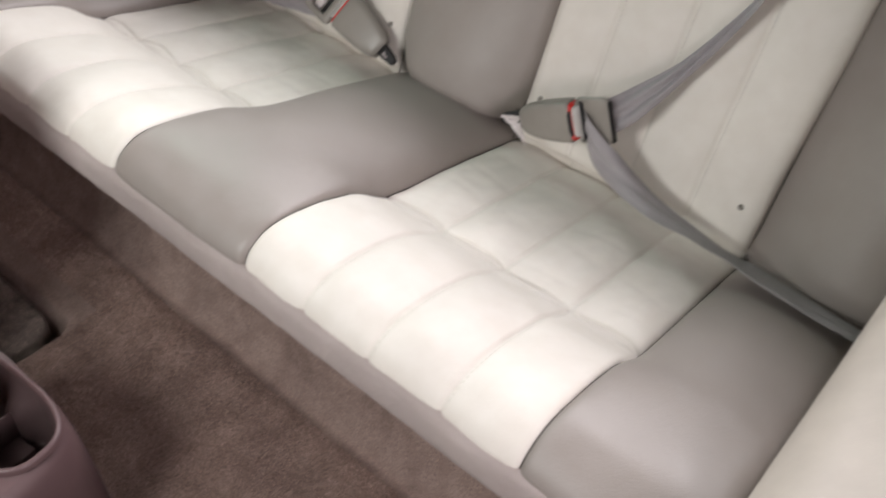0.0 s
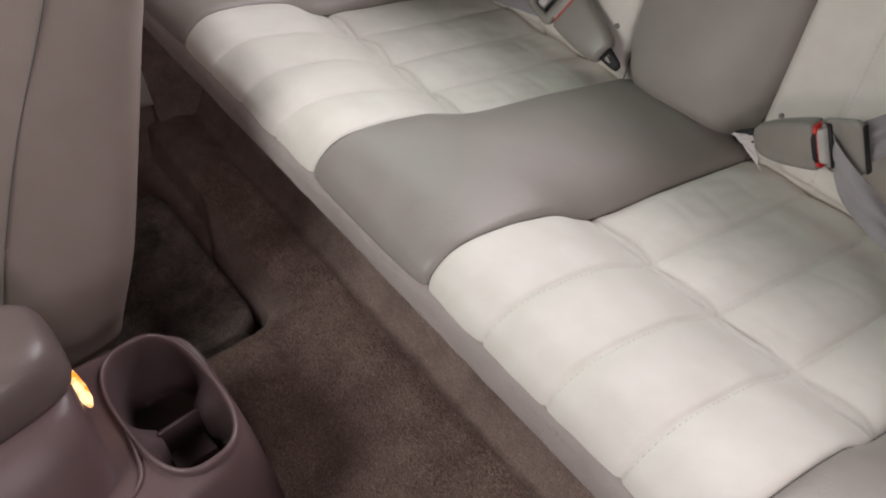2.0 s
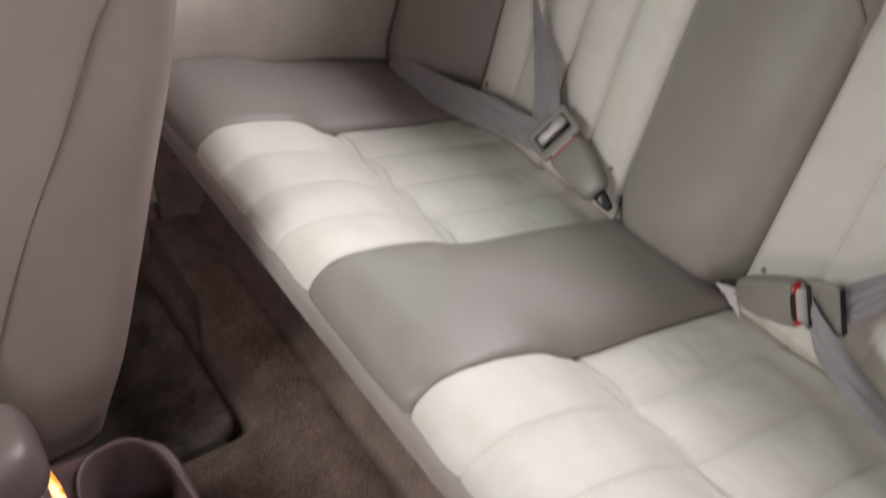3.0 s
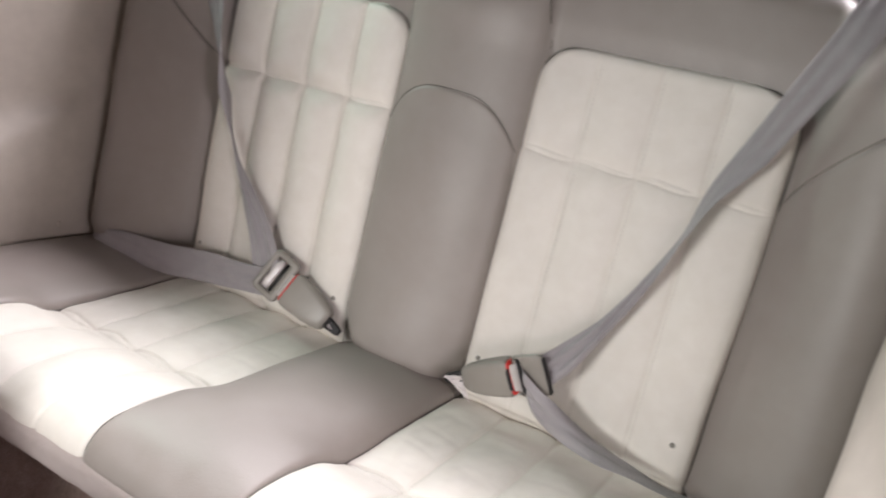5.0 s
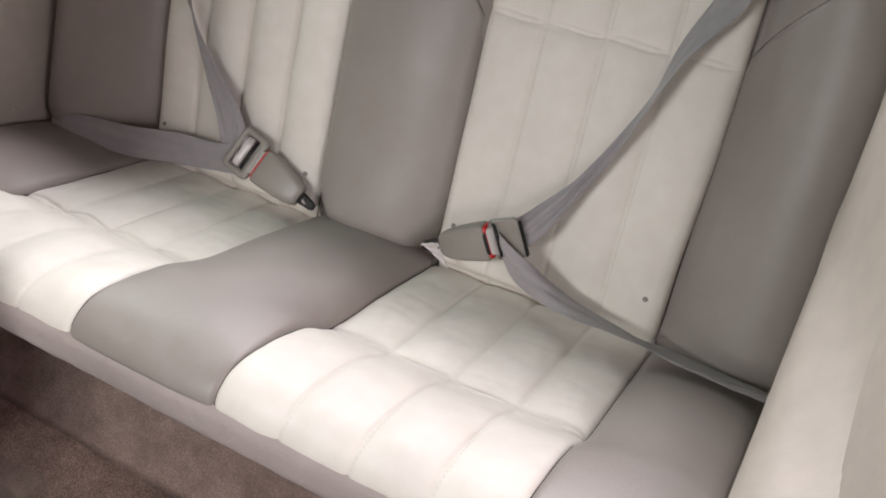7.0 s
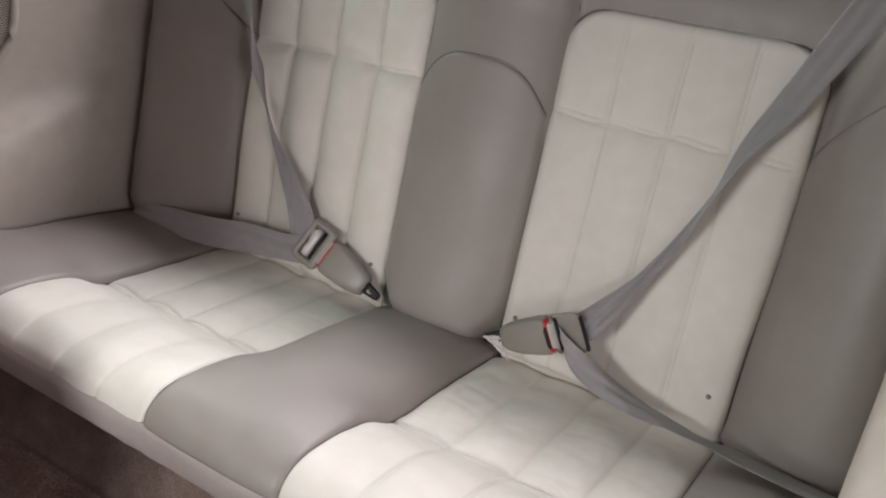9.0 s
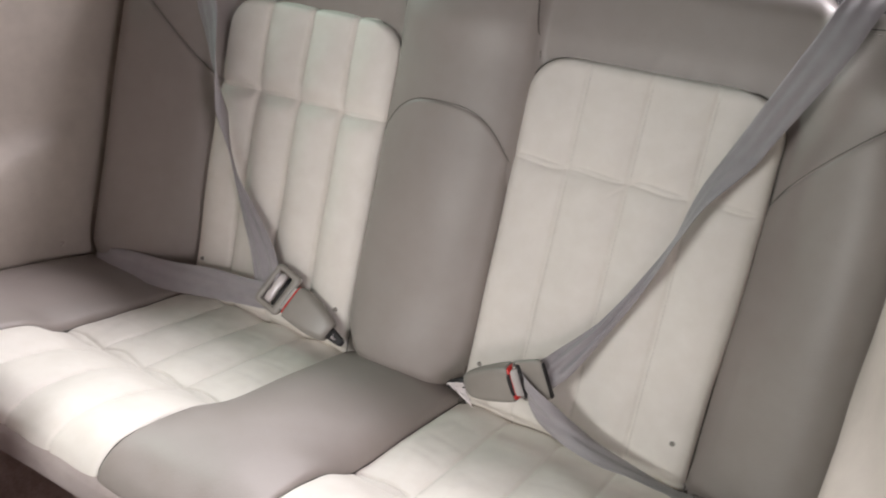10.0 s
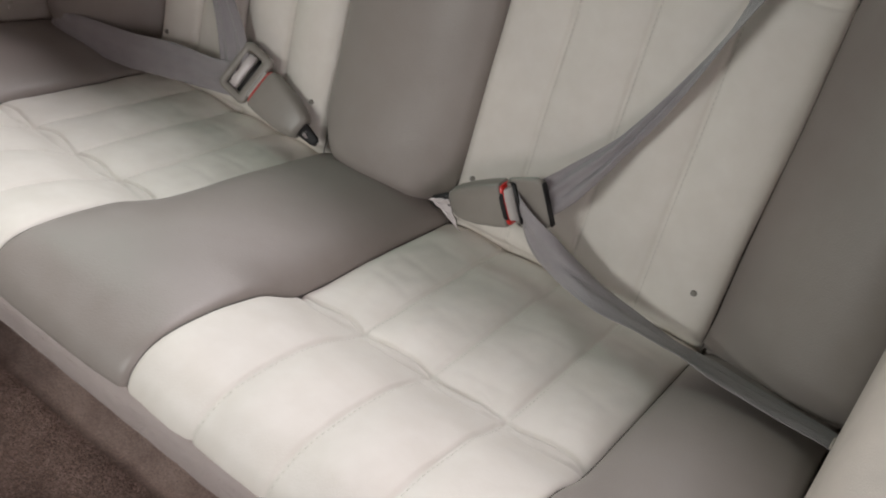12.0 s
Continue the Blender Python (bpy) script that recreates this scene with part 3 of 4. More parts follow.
def foot_round(z, r, foot=0.236):
    """The pad turns in at its foot, down into the gap behind the cushion."""
    d = max(0.0, z - foot)
    if d >= r:
        return 0.0
    return -r * (1 - math.sqrt(max(0.0, 1 - (1 - d / r) ** 2))) - 0.4 * max(0.0, foot - z)


def arch_top(x):
    return 0.586 - 0.056 * (abs(x) / 0.10) ** 3.2


def spine(x):
    """The middle of the back bulges forward all the way up."""
    return 0.034 * max(0.0, 1 - (x / 0.102) ** 2) ** 0.62


def centre_back():
    rows = []
    for v in np.linspace(0, 1, 110):
        row = []
        for x in np.linspace(-0.101, 0.101, 70):
            top = arch_top(x)
            z = lerp(0.185, top, v)
            h = 0.004 + spine(x) * smooth(0.190, 0.245, z) + 0.012 * smooth(0.36, 0.25, z) * max(0.0, 1 - (x / 0.101) ** 2)
            h += pad_edge(0.101 - abs(x), 0.008, 0.008) + pad_edge(top - z, 0.003, 0.0015) + foot_round(z, 0.034, 0.214 + 0.034 * smooth(0.050, 0.101, abs(x))) + 0.0012 * noise.noise((x * 14, z * 10, 8))
            row.append(back_point(x, z, h))
        rows.append(row)
    return padded("centre_panel", rows, (0, 0.03, 0), GREY)


def bolster_swell(a):
    """How far the side bolster stands out at a = 0 (insert) .. 1 (side panel)."""
    return 0.068 * math.sin(math.pi * (0.04 + 0.56 * min(1.0, a))) ** 1.1 - 0.005 * max(0.0, 1 - a / 0.12) - 0.016 * max(0.0, 1 - a / 0.34) ** 2


def bolster_top(a, side):
    """Height of the arched seam across the bolster."""
    return lerp(0.535, 0.715, min(1, max(0.0, a)) ** (0.62 if side > 0 else 1.0))


def near_edge(z):
    """Draws the near side of the backrest in towards the top, to fit the camera's view."""
    return 1.07 - 0.22 * smooth(0.56, 0.77, z)


def outer_back(side):
    rows = []
    edge = HALF - 0.012 if side < 0 else NEAR
    for v in np.linspace(0, 1, 110):
        row = []
        for x in np.linspace(0.412, edge, 58):
            a = (x - 0.419) / (HALF - 0.419)
            top = bolster_top(a, side)
            z = lerp(0.185, top, v)
            x = x if side < 0 else 0.419 + (x - 0.419) * near_edge(z)
            h = 0.002 + bolster_swell(a) * smooth(0.16, 0.26, z) + foot_round(z, 0.014, 0.216)
            h += pad_edge(top - z, 0.004, 0.0022) + pad_edge((edge - 0.419) * (near_edge(z) if side > 0 else 1) - (x - 0.419), 0.084 if side > 0 else 0.055, 0.044 if side > 0 else 0.040)
            h += 0.0014 * noise.noise((x * 13, z * 9, 3 * side))
            row.append(back_point(side * x, z, h))
        rows.append(row if side > 0 else row[::-1])
    return padded("outer_bolster", rows, (0, 0.03, 0), GREY)


def upper_height(x, z):
    """Relief of the plain leather above the pads."""
    a = abs(x)
    top = bolster_top((a - 0.419) / (HALF - 0.419), 1 if x > 0 else -1)
    t = smooth(0.415, 0.445, a) * smooth(top - 0.030, top - 0.006, z)
    h = -0.006 - 0.034 * smooth(0.395, 0.412, a) * (1 - smooth(top - 0.030, top - 0.006, z)) + t * (bolster_swell((a - 0.42) / (HALF - 0.42) if a > 0.42 else 0) + 0.0065) * (1 - 0.25 * smooth(0.68, 0.748, z))
    h += (0.0085 * (1 - smooth(0.098, 0.112, a)) + spine(x) * (1 - 0.3 * smooth(0.67, 0.75, z))) * smooth(0.48, 0.52, z) + 0.006 * smooth(0.645, 0.70, z)
    h -= 0.003 * bell(a - 0.105, 0.004) * smooth(0.655, 0.665, z)
    return h


def upper_body():
    """The plain leather that frames the pads and rolls over the top."""
    xs = np.linspace(-HALF + 0.012, NEAR, 220)
    rows = []
    zs = np.linspace(0.20, 0.748, 92)
    for z in zs:
        row = []
        for x0 in xs:
            x = x0 if x0 < 0.42 else 0.42 + (x0 - 0.42) * near_edge(z)
            a = abs(x)
            h = upper_height(x, z)
            h += pad_edge(HALF - 0.012 - a if x < 0 else 0.42 + (NEAR - 0.42) * near_edge(z) - a, 0.055 if x < 0 else 0.084, 0.038 if x < 0 else 0.042)
            h += 0.0014 * noise.noise((x * 11, z * 9, 1.0)) - 0.045 * smooth(0.31, 0.25, z)
            row.append(back_point(x, z, h))
        rows.append(row)
    last = rows[-1]
    n = Vector((0, -0.941, 0.339))
    up = Vector((0, 0.339, 0.941))
    for k in range(1, 22):
        t = k / 21 * math.pi * 0.62
        row = []
        for p in last:
            r = lerp(0.046, 0.017, smooth(0.40, 0.445, abs(p.x)))
            row.append(p - n * r * (1 - math.cos(t)) + up * r * math.sin(t))
        rows.append(row)
    return padded("upper_panel", rows, (0, 0.05, -0.01), GREY)


under(upper_body(), back, "smooth taupe leather frame rolled over the top")
under(centre_back(), back, "smooth taupe leather middle pad with an arched top")
for side in (-1, 1):
    ins = under(insert_back(side), back, "quilted cream leather insert with rounded top corners")
    for c in COLS[1:4]:
        for z0, z1 in ((0.21, CROSS_Z - 0.008), (CROSS_Z + 0.008, TOP_Z - 0.012)):
            line = []
            for z in np.linspace(z0, z1, 60):
                lo, hi = insert_limits(z)
                line.append(back_point(side * c + 0.003, z, insert_back_h(c + 0.003 * side, z, lo, hi, side < 0) + 0.0002))
            child(stitches("stitching", line, (0, -0.94, 0.34), TAN_THREAD, radius=0.00036), ins).matrix_parent_inverse = Matrix()
    under(outer_back(side), back, "smooth taupe leather side bolster")
    # seam across the bolster
    edge = HALF - 0.012 if side < 0 else NEAR
    line = []
    for x in np.linspace(0.424, edge - 0.004, 50):
        a = (x - 0.419) / (HALF - 0.419)
        z = bolster_top(a, side) + 0.001
        xx = x if side < 0 else 0.419 + (x - 0.419) * near_edge(z)
        round_off = pad_edge((edge - x) * (near_edge(z) if side > 0 else 1), 0.084 if side > 0 else 0.055, 0.043 if side > 0 else 0.039)
        line.append(back_point(side * xx, z, 0.0012 + bolster_swell(a) + round_off + 0.0014 * noise.noise((xx * 13, z * 9, 3 * side))))
    under(tube_mesh("seam", line, 0.0007, DARK_THREAD, 6), back)
    # sewn edge where the bolster turns over
    line = []
    for x in np.linspace(0.445, edge - 0.006, 40):
        xx = x if side < 0 else 0.42 + (x - 0.42) * near_edge(0.747)
        a = (xx - 0.42) / (HALF - 0.42)
        line.append(back_point(side * xx, 0.7465, 0.0012 + (bolster_swell(a) + 0.0065) * 0.75))
    under(tube_mesh("seam", line, 0.0008, SEAM, 6), back)
    under(stitches("edge_stitching", [p + Vector((0, -0.001, -0.005)) for p in line], (0, -0.94, 0.34), GREY, 0.006, 0.0042, 0.0007), back)
    # dark cord round the insert, stands in for the shadow at its edge
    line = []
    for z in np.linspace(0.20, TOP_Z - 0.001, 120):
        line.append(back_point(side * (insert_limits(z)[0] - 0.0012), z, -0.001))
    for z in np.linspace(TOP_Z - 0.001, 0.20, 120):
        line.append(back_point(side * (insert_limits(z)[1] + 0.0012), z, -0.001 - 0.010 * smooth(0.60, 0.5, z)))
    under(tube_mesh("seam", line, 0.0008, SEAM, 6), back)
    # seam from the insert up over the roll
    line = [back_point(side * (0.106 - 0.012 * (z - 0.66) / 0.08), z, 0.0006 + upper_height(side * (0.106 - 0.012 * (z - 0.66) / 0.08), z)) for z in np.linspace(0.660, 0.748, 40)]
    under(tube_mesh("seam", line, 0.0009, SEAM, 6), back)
    # small snap buttons near the foot of the insert
    for bx in (0.122, 0.394):
        lo, hi = insert_limits(0.29)
        bz = 0.269 if side > 0 and bx > 0.2 else 0.275
        p = back_point(side * bx, bz, insert_back_h(bx, bz, lo, hi, side < 0) + 0.0005)
        bm = bmesh.new()
        bmesh.ops.create_cone(bm, cap_ends=True, segments=16, radius1=0.0038, radius2=0.0026, depth=0.0032)
        bmesh.ops.rotate(bm, cent=(0, 0, 0), matrix=Euler((radians(70), 0, 0)).to_matrix(), verts=bm.verts)
        me = bpy.data.meshes.new("snap_button")
        bm.to_mesh(me)
        bm.free()
        me.materials.append(BUCKLE)
        ob = new("snap_button", me)
        ob.location = p
        bpy.context.view_layer.update()
        under(ob, back, "small dark snap button")
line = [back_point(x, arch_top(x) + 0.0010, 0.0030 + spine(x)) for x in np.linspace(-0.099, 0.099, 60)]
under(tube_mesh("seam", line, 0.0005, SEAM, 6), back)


# ---- side trim panels ----
def panel_section(y, side):
    """Inner face of the side panel at y, from the floor to the belt line: (outward, z)."""
    lift = 0.030 * smooth(0.10, 0.45, y)
    x = HALF if side < 0 else NEAR
    w = 0.100 * (1 - smooth(0.02, 0.58, y)) + 0.004
    top = -0.016 * smooth(0.40, 0.58, y)
    if side > 0:
        # softer armrest ledge that fades out at the bench back
        w = 0.116 * (1 - smooth(0.02, 0.46, y)) + 0.004
        return [(x, 0.10), (x, 0.22), (x + 0.0005, 0.33 + lift), (x + 0.003, 0.378 + lift), (x + 0.16 * w, 0.412 + lift), (x + 0.42 * w, 0.434 + lift),
                (x + 0.70 * w, 0.458 + lift), (x + 0.90 * w, 0.496 + lift), (x + w + 0.002, 0.55 + lift), (x + w + 0.004 + 0.4 * top, 0.64), (x + w + top + 0.003, 0.70), (x + w + top + 0.006, 0.745), (x + w + top + 0.022, 0.762)]
    return [(x, 0.10), (x, 0.22), (x + 0.0005, 0.33 + lift), (x + 0.004, 0.385 + lift), (x + 0.2 * w, 0.415 + lift), (x + 0.5 * w, 0.430 + lift),
            (x + 0.85 * w, 0.446 + lift), (x + w, 0.475 + lift), (x + w + 0.004, 0.53 + lift), (x + w + 0.004 + 0.4 * top, 0.64), (x + w + top + 0.003, 0.70), (x + w + top + 0.006, 0.745), (x + w + top + 0.022, 0.762)]


def side_panel(side):
    ys = list(np.linspace(-0.10, -0.0125, 14)) + list(np.linspace(-0.0115, 0.66, 56)) if side < 0 else list(np.linspace(-0.045, 0.66, 60))
    rows = []
    for y in ys:
        sec = spline(panel_section(y, side), 90)
        cut = 0.10 + 0.03 * smooth(0.0, -0.03, y) if side > 0 else (lerp(0.262, 0.13, smooth(0.03, 0.12, y)) if y > -0.012 else 0.092)
        close = 0.011 * smooth(0.40, 0.58, y) if side > 0 else 0.0
        row = [Vector((side * (x + 0.022 * smooth(0.02, -0.045, y) - close * smooth(0.50, 0.68, z)), y, max(z, cut))) for x, z in sec]
        rows.append(row[::-1] if side > 0 else row)
    return padded("panel", rows, (side * 0.05, 0, 0), TRIM)


def speaker_x(y):
    return -(HALF + 0.100 * (1 - smooth(0.02, 0.58, y)) + 0.002)


for side in (-1, 1):
    trim_thing = thing("side_trim_panel", (side * 0.6, 0.3, 0.1), "beige moulded side trim panel with an armrest ledge", "trim panel", "side trim panels")
    under(side_panel(side), trim_thing)
    if side < 0:
        # loudspeaker cover
        cy, cz, ry, rz = 0.197, 0.665, 0.116, 0.155
        rows = []
        for k in range(14):
            q = k / 13
            row = []
            for i in range(64):
                t = 2 * math.pi * i / 64
                ex = 0.75
                c, s = math.cos(t), math.sin(t)
                row.append(Vector((speaker_x(cy + ry * q * abs(c) ** ex * (1 if c > 0 else -1)) + 0.008 * (1 - q * q), cy + ry * q * abs(c) ** ex * (1 if c > 0 else -1), cz + rz * q * abs(s) ** ex * (1 if s > 0 else -1))))
            rows.append(row)
        verts = [p for r in rows[1:] for p in r] + [rows[0][0]]
        n = 64
        faces = grid_faces(n, 13, 0, True) + [(i, len(verts) - 1, (i + 1) % n) for i in range(n)]
        g = mesh_object("speaker_grille", verts, [f[::-1] for f in faces], GRILLE)
        under(g, trim_thing, "perforated taupe speaker grille")
        ring = [p + Vector((0.002, 0, 0)) for p in rows[-1]]
        under(tube_mesh("speaker_rim", ring, 0.0065, TRIM, 10, True), trim_thing)
    # screw cap near the foot
    p = Vector((-0.6295, 0.352, 0.272) if side < 0 else (0.5655, 0.352, 0.272))
    cap = rounded_box("screw_cap", (0.003, 0.009, 0.009), 0.0014, TRIM, 2)
    cap.location = p
    bpy.context.view_layer.update()
    under(cap, trim_thing, "small round beige screw cap")


# ---- carpeted side wall of the floor under the bench, also blocks light under the panel ----
sill = rounded_box("floor_side", (0.12, 0.66, 0.285), 0.006, CARPET, 2)
sill.location = (-0.712, 0.320, 0.1145)
front_sill = rounded_box("floor_side", (0.12, 0.98, 0.13), 0.006, CARPET, 2)
front_sill.location = (-0.722, -0.502, 0.034)
tagged(front_sill, "dark brown carpet on the door sill beside the foot well", "carpet", kind="structure")
tagged(sill, "dark brown carpet on the side of the floor under the bench", "carpet", kind="structure")


# ---- plain far door side, added out of view to keep light off the foot well ----
door = rounded_box("far_door_shade", (0.05, 0.92, 0.64), 0.02, TRIM)
door.location = (-0.752, -0.54, 0.44)
tagged(door, "plain beige far door side, added to shade the foot well", "door", kind="structure")


# ---- shelf behind the backrest, belt guides ----
deck = rounded_box("rear_deck", (1.36, 0.55, 0.05), 0.015, DECK)
deck.location = (0, 0.93, 0.70)
tagged(deck, "dark cloth-covered deck behind the backrest", "rear deck", kind="structure")


# ---- seat belts ----
def ribbon(name, stations, count, material, thick=0.0014, pleat=0.0, narrow=0.016):
    """A strap between two edges, given station by station; slightly rippled and thick."""
    mid = [tuple((Vector(a) + Vector(b)) / 2) for a, b in stations]
    seg = np.r_[0, np.cumsum([(Vector(b) - Vector(a)).length for a, b in zip(mid, mid[1:])])]
    cen = spline(mid, count)
    half = np.array([tuple((Vector(b) - Vector(a)) / 2) for a, b in stations])
    nu = 25
    verts, uvs = [], []
    for layer in (1, -1):
        for j in range(count):
            t = j / (count - 1)
            h = Vector([float(np.interp(t * seg[-1], seg, half[:, k])) for k in range(3)])
            if h.length < narrow:
                h = h.normalized() * narrow
            p = Vector(cen[j])
            tan = Vector(cen[min(j + 1, count - 1)] - cen[max(j - 1, 0)]).normalized()
            n = tan.cross(h).normalized()
            for i in range(nu):
                u = 2 * i / (nu - 1) - 1
                e = thick * 0.5 * (1 - abs(u) ** 8 * 0.8)
                rip = 0.0008 * math.sin(u * 7 + t * 9) + 0.0012 * noise.noise((u * 2, t * 9, 4.0))
                rip += pleat * (1 - smooth(0.16, 0.46, t)) * math.sin(u * 6.5 + 0.8 * math.sin(t * 11))
                verts.append(p + h * u + n * (layer * e + rip))
                uvs.append((u * 3, t * float(seg[-1])))
    a = count * nu
    faces = grid_faces(nu, count)
    faces += [tuple(q + a for q in f[::-1]) for f in grid_faces(nu, count)]
    for j in range(count - 1):
        l, r = j * nu, j * nu + nu - 1
        faces += [(l, l + nu, l + nu + a, l + a), (r + nu, r, r + a, r + nu + a)]
    for i in range(nu - 1):
        faces += [(i + 1, i, i + a, i + 1 + a), ((count - 1) * nu + i, (count - 1) * nu + i + 1, (count - 1) * nu + i + 1 + a, (count - 1) * nu + i + a)]
    return mesh_object(name, verts, faces, material, True, uvs)


def frame_of(origin, along, facing):
    """Local x along, z facing."""
    x = Vector(along).normalized()
    z = Vector(facing)
    z = (z - x * z.dot(x)).normalized()
    y = z.cross(x)
    m = Matrix((x, y, z)).transposed().to_4x4()
    m.translation = Vector(origin)
    return m


def lofted(name, sections, material, sides=28):
    """Rounded sections (x, half width, half thickness, power) along local x."""
    verts = []
    for x, w, t, p in sections:
        for i in range(sides):
            a = 2 * math.pi * i / sides
            c, s = math.cos(a), math.sin(a)
            verts.append((x, w * abs(c) ** p * (1 if c >= 0 else -1), t * abs(s) ** p * (1 if s >= 0 else -1)))
    n = len(sections)
    faces = grid_faces(sides, n, 0, True)
    faces += [tuple(range(sides - 1, -1, -1)), tuple((n - 1) * sides + i for i in range(sides))]
    return mesh_object(name, verts, faces, material)


def loop_plate(name, length, width, hole_l, hole_w, hole_x, thick, material):
    """A plate with a rectangular slot, centred on x = length / 2."""
    def ring(l, w, cx, z, r, k=10):
        out = []
        for sx, sy, a0 in ((1, 1, 0), (-1, 1, 90), (-1, -1, 180), (1, -1, 270)):
            for q in range(k):
                a = radians(a0 + 90 * q / (k - 1))
                out.append((cx + sx * (l / 2 - r) + r * math.cos(a), sy * (w / 2 - r) + r * math.sin(a), z))
        return out
    o = length / 2
    b = thick * 0.3
    rings = [ring(hole_l, hole_w, hole_x, -thick / 2 + b, 0.003), ring(hole_l + 2 * b, hole_w + 2 * b, hole_x, -thick / 2, 0.003), ring(length - 2 * b, width - 2 * b, o, -thick / 2, 0.007), ring(length, width, o, -thick / 2 + b, 0.008),
             ring(length, width, o, thick / 2 - b, 0.008), ring(length - 2 * b, width - 2 * b, o, thick / 2, 0.007), ring(hole_l + 2 * b, hole_w + 2 * b, hole_x, thick / 2, 0.003), ring(hole_l, hole_w, hole_x, thick / 2 - b, 0.003)]
    n = len(rings[0])
    verts = [p for r in rings for p in r]
    faces = grid_faces(n, 8, 0, True) + [(7 * n + i, 7 * n + (i + 1) % n, (i + 1) % n, i) for i in range(n)]
    return mesh_object(name, verts, faces, material)


def folded_flap(long, drop, rise, seed):
    """A thin crumpled cover on the stalk: a creased flap that hangs wider towards the housing."""
    nu, nv, rows = 26, 22, []
    for j in range(nv):
        v = j / (nv - 1)
        row = []
        for i in range(nu):
            u = i / (nu - 1)
            low = lerp(rise * 0.5, -drop, u ** 1.3) + 0.0012 * noise.noise((u * 5, seed, 1.0))
            y = lerp(rise + 0.001 * noise.noise((u * 4, seed, 9.0)), low, v)
            crease = abs(((v * 2.4 + u * 1.1 + 0.15 * noise.noise((u * 3, v * 3, seed))) % 1.0) - 0.5)
            z = 0.0048 + 0.0050 * crease + 0.0016 * noise.noise((u * 4, v * 4, seed)) - 0.004 * v * v
            row.append(Vector((-0.0008 - long * (1 - u) - 0.002 * v * (1 - u), y, z)))
        rows.append(row)
    return padded("stalk_sleeve", rows, (0, 0, -0.0011), SLEEVE, True)


def buckle(origin, along, facing, label, pale, grow=1.0):
    """A buckle with its tongue pushed in; the stalk end is the origin."""
    e = new("seat_belt_buckle")
    e.empty_display_size = 0.03
    e.matrix_world = frame_of(origin, along, facing) @ Matrix.Scale(grow, 4)
    tagged(e, label, "seat belt buckle", "seat belt buckles")
    child(lofted("housing", [(0.0, 0.0105, 0.0055, 0.8), (0.0015, 0.0140, 0.0080, 0.7), (0.006, 0.0168, 0.0095, 0.60), (0.014, 0.0192, 0.0108, 0.5), (0.030, 0.0222, 0.0124, 0.42), (0.055, 0.0245, 0.0132, 0.38), (0.0675, 0.0248, 0.0130, 0.38), (0.0695, 0.0244, 0.0126, 0.4), (0.0705, 0.0235, 0.0118, 0.45)], BUCKLE), e, "taupe moulded plastic housing")
    child(lofted("release_button", [(0.066, 0.0225, 0.0112, 0.45), (0.0728, 0.0225, 0.0108, 0.45), (0.0736, 0.0215, 0.0100, 0.45)], RED), e, "red plastic release button")
    if pale:
        child(lofted("slot", [(0.0695, 0.0172, 0.0128, 0.4), (0.0734, 0.0172, 0.0116, 0.4)], BLACK), e)
    reach = 1.0 if pale else 0.8
    child(lofted("stalk", [(-0.030 * reach, 0.004, 0.0020, 0.8), (-0.024 * reach, 0.0075 * reach, 0.0030, 0.7), (-0.010 * reach, 0.0095 * reach, 0.0040, 0.6), (0.004, 0.011 * reach, 0.005, 0.5)], BLACK), e)
    sleeve = folded_flap(0.026, 0.036, 0.006, 3.0) if pale else folded_flap(0.006, 0.004, 0.003, 6.0)
    if not pale:
        sleeve.location = (-0.005, 0, 0)
    child(sleeve, e, "crumpled pale sleeve on the stalk")
    return e


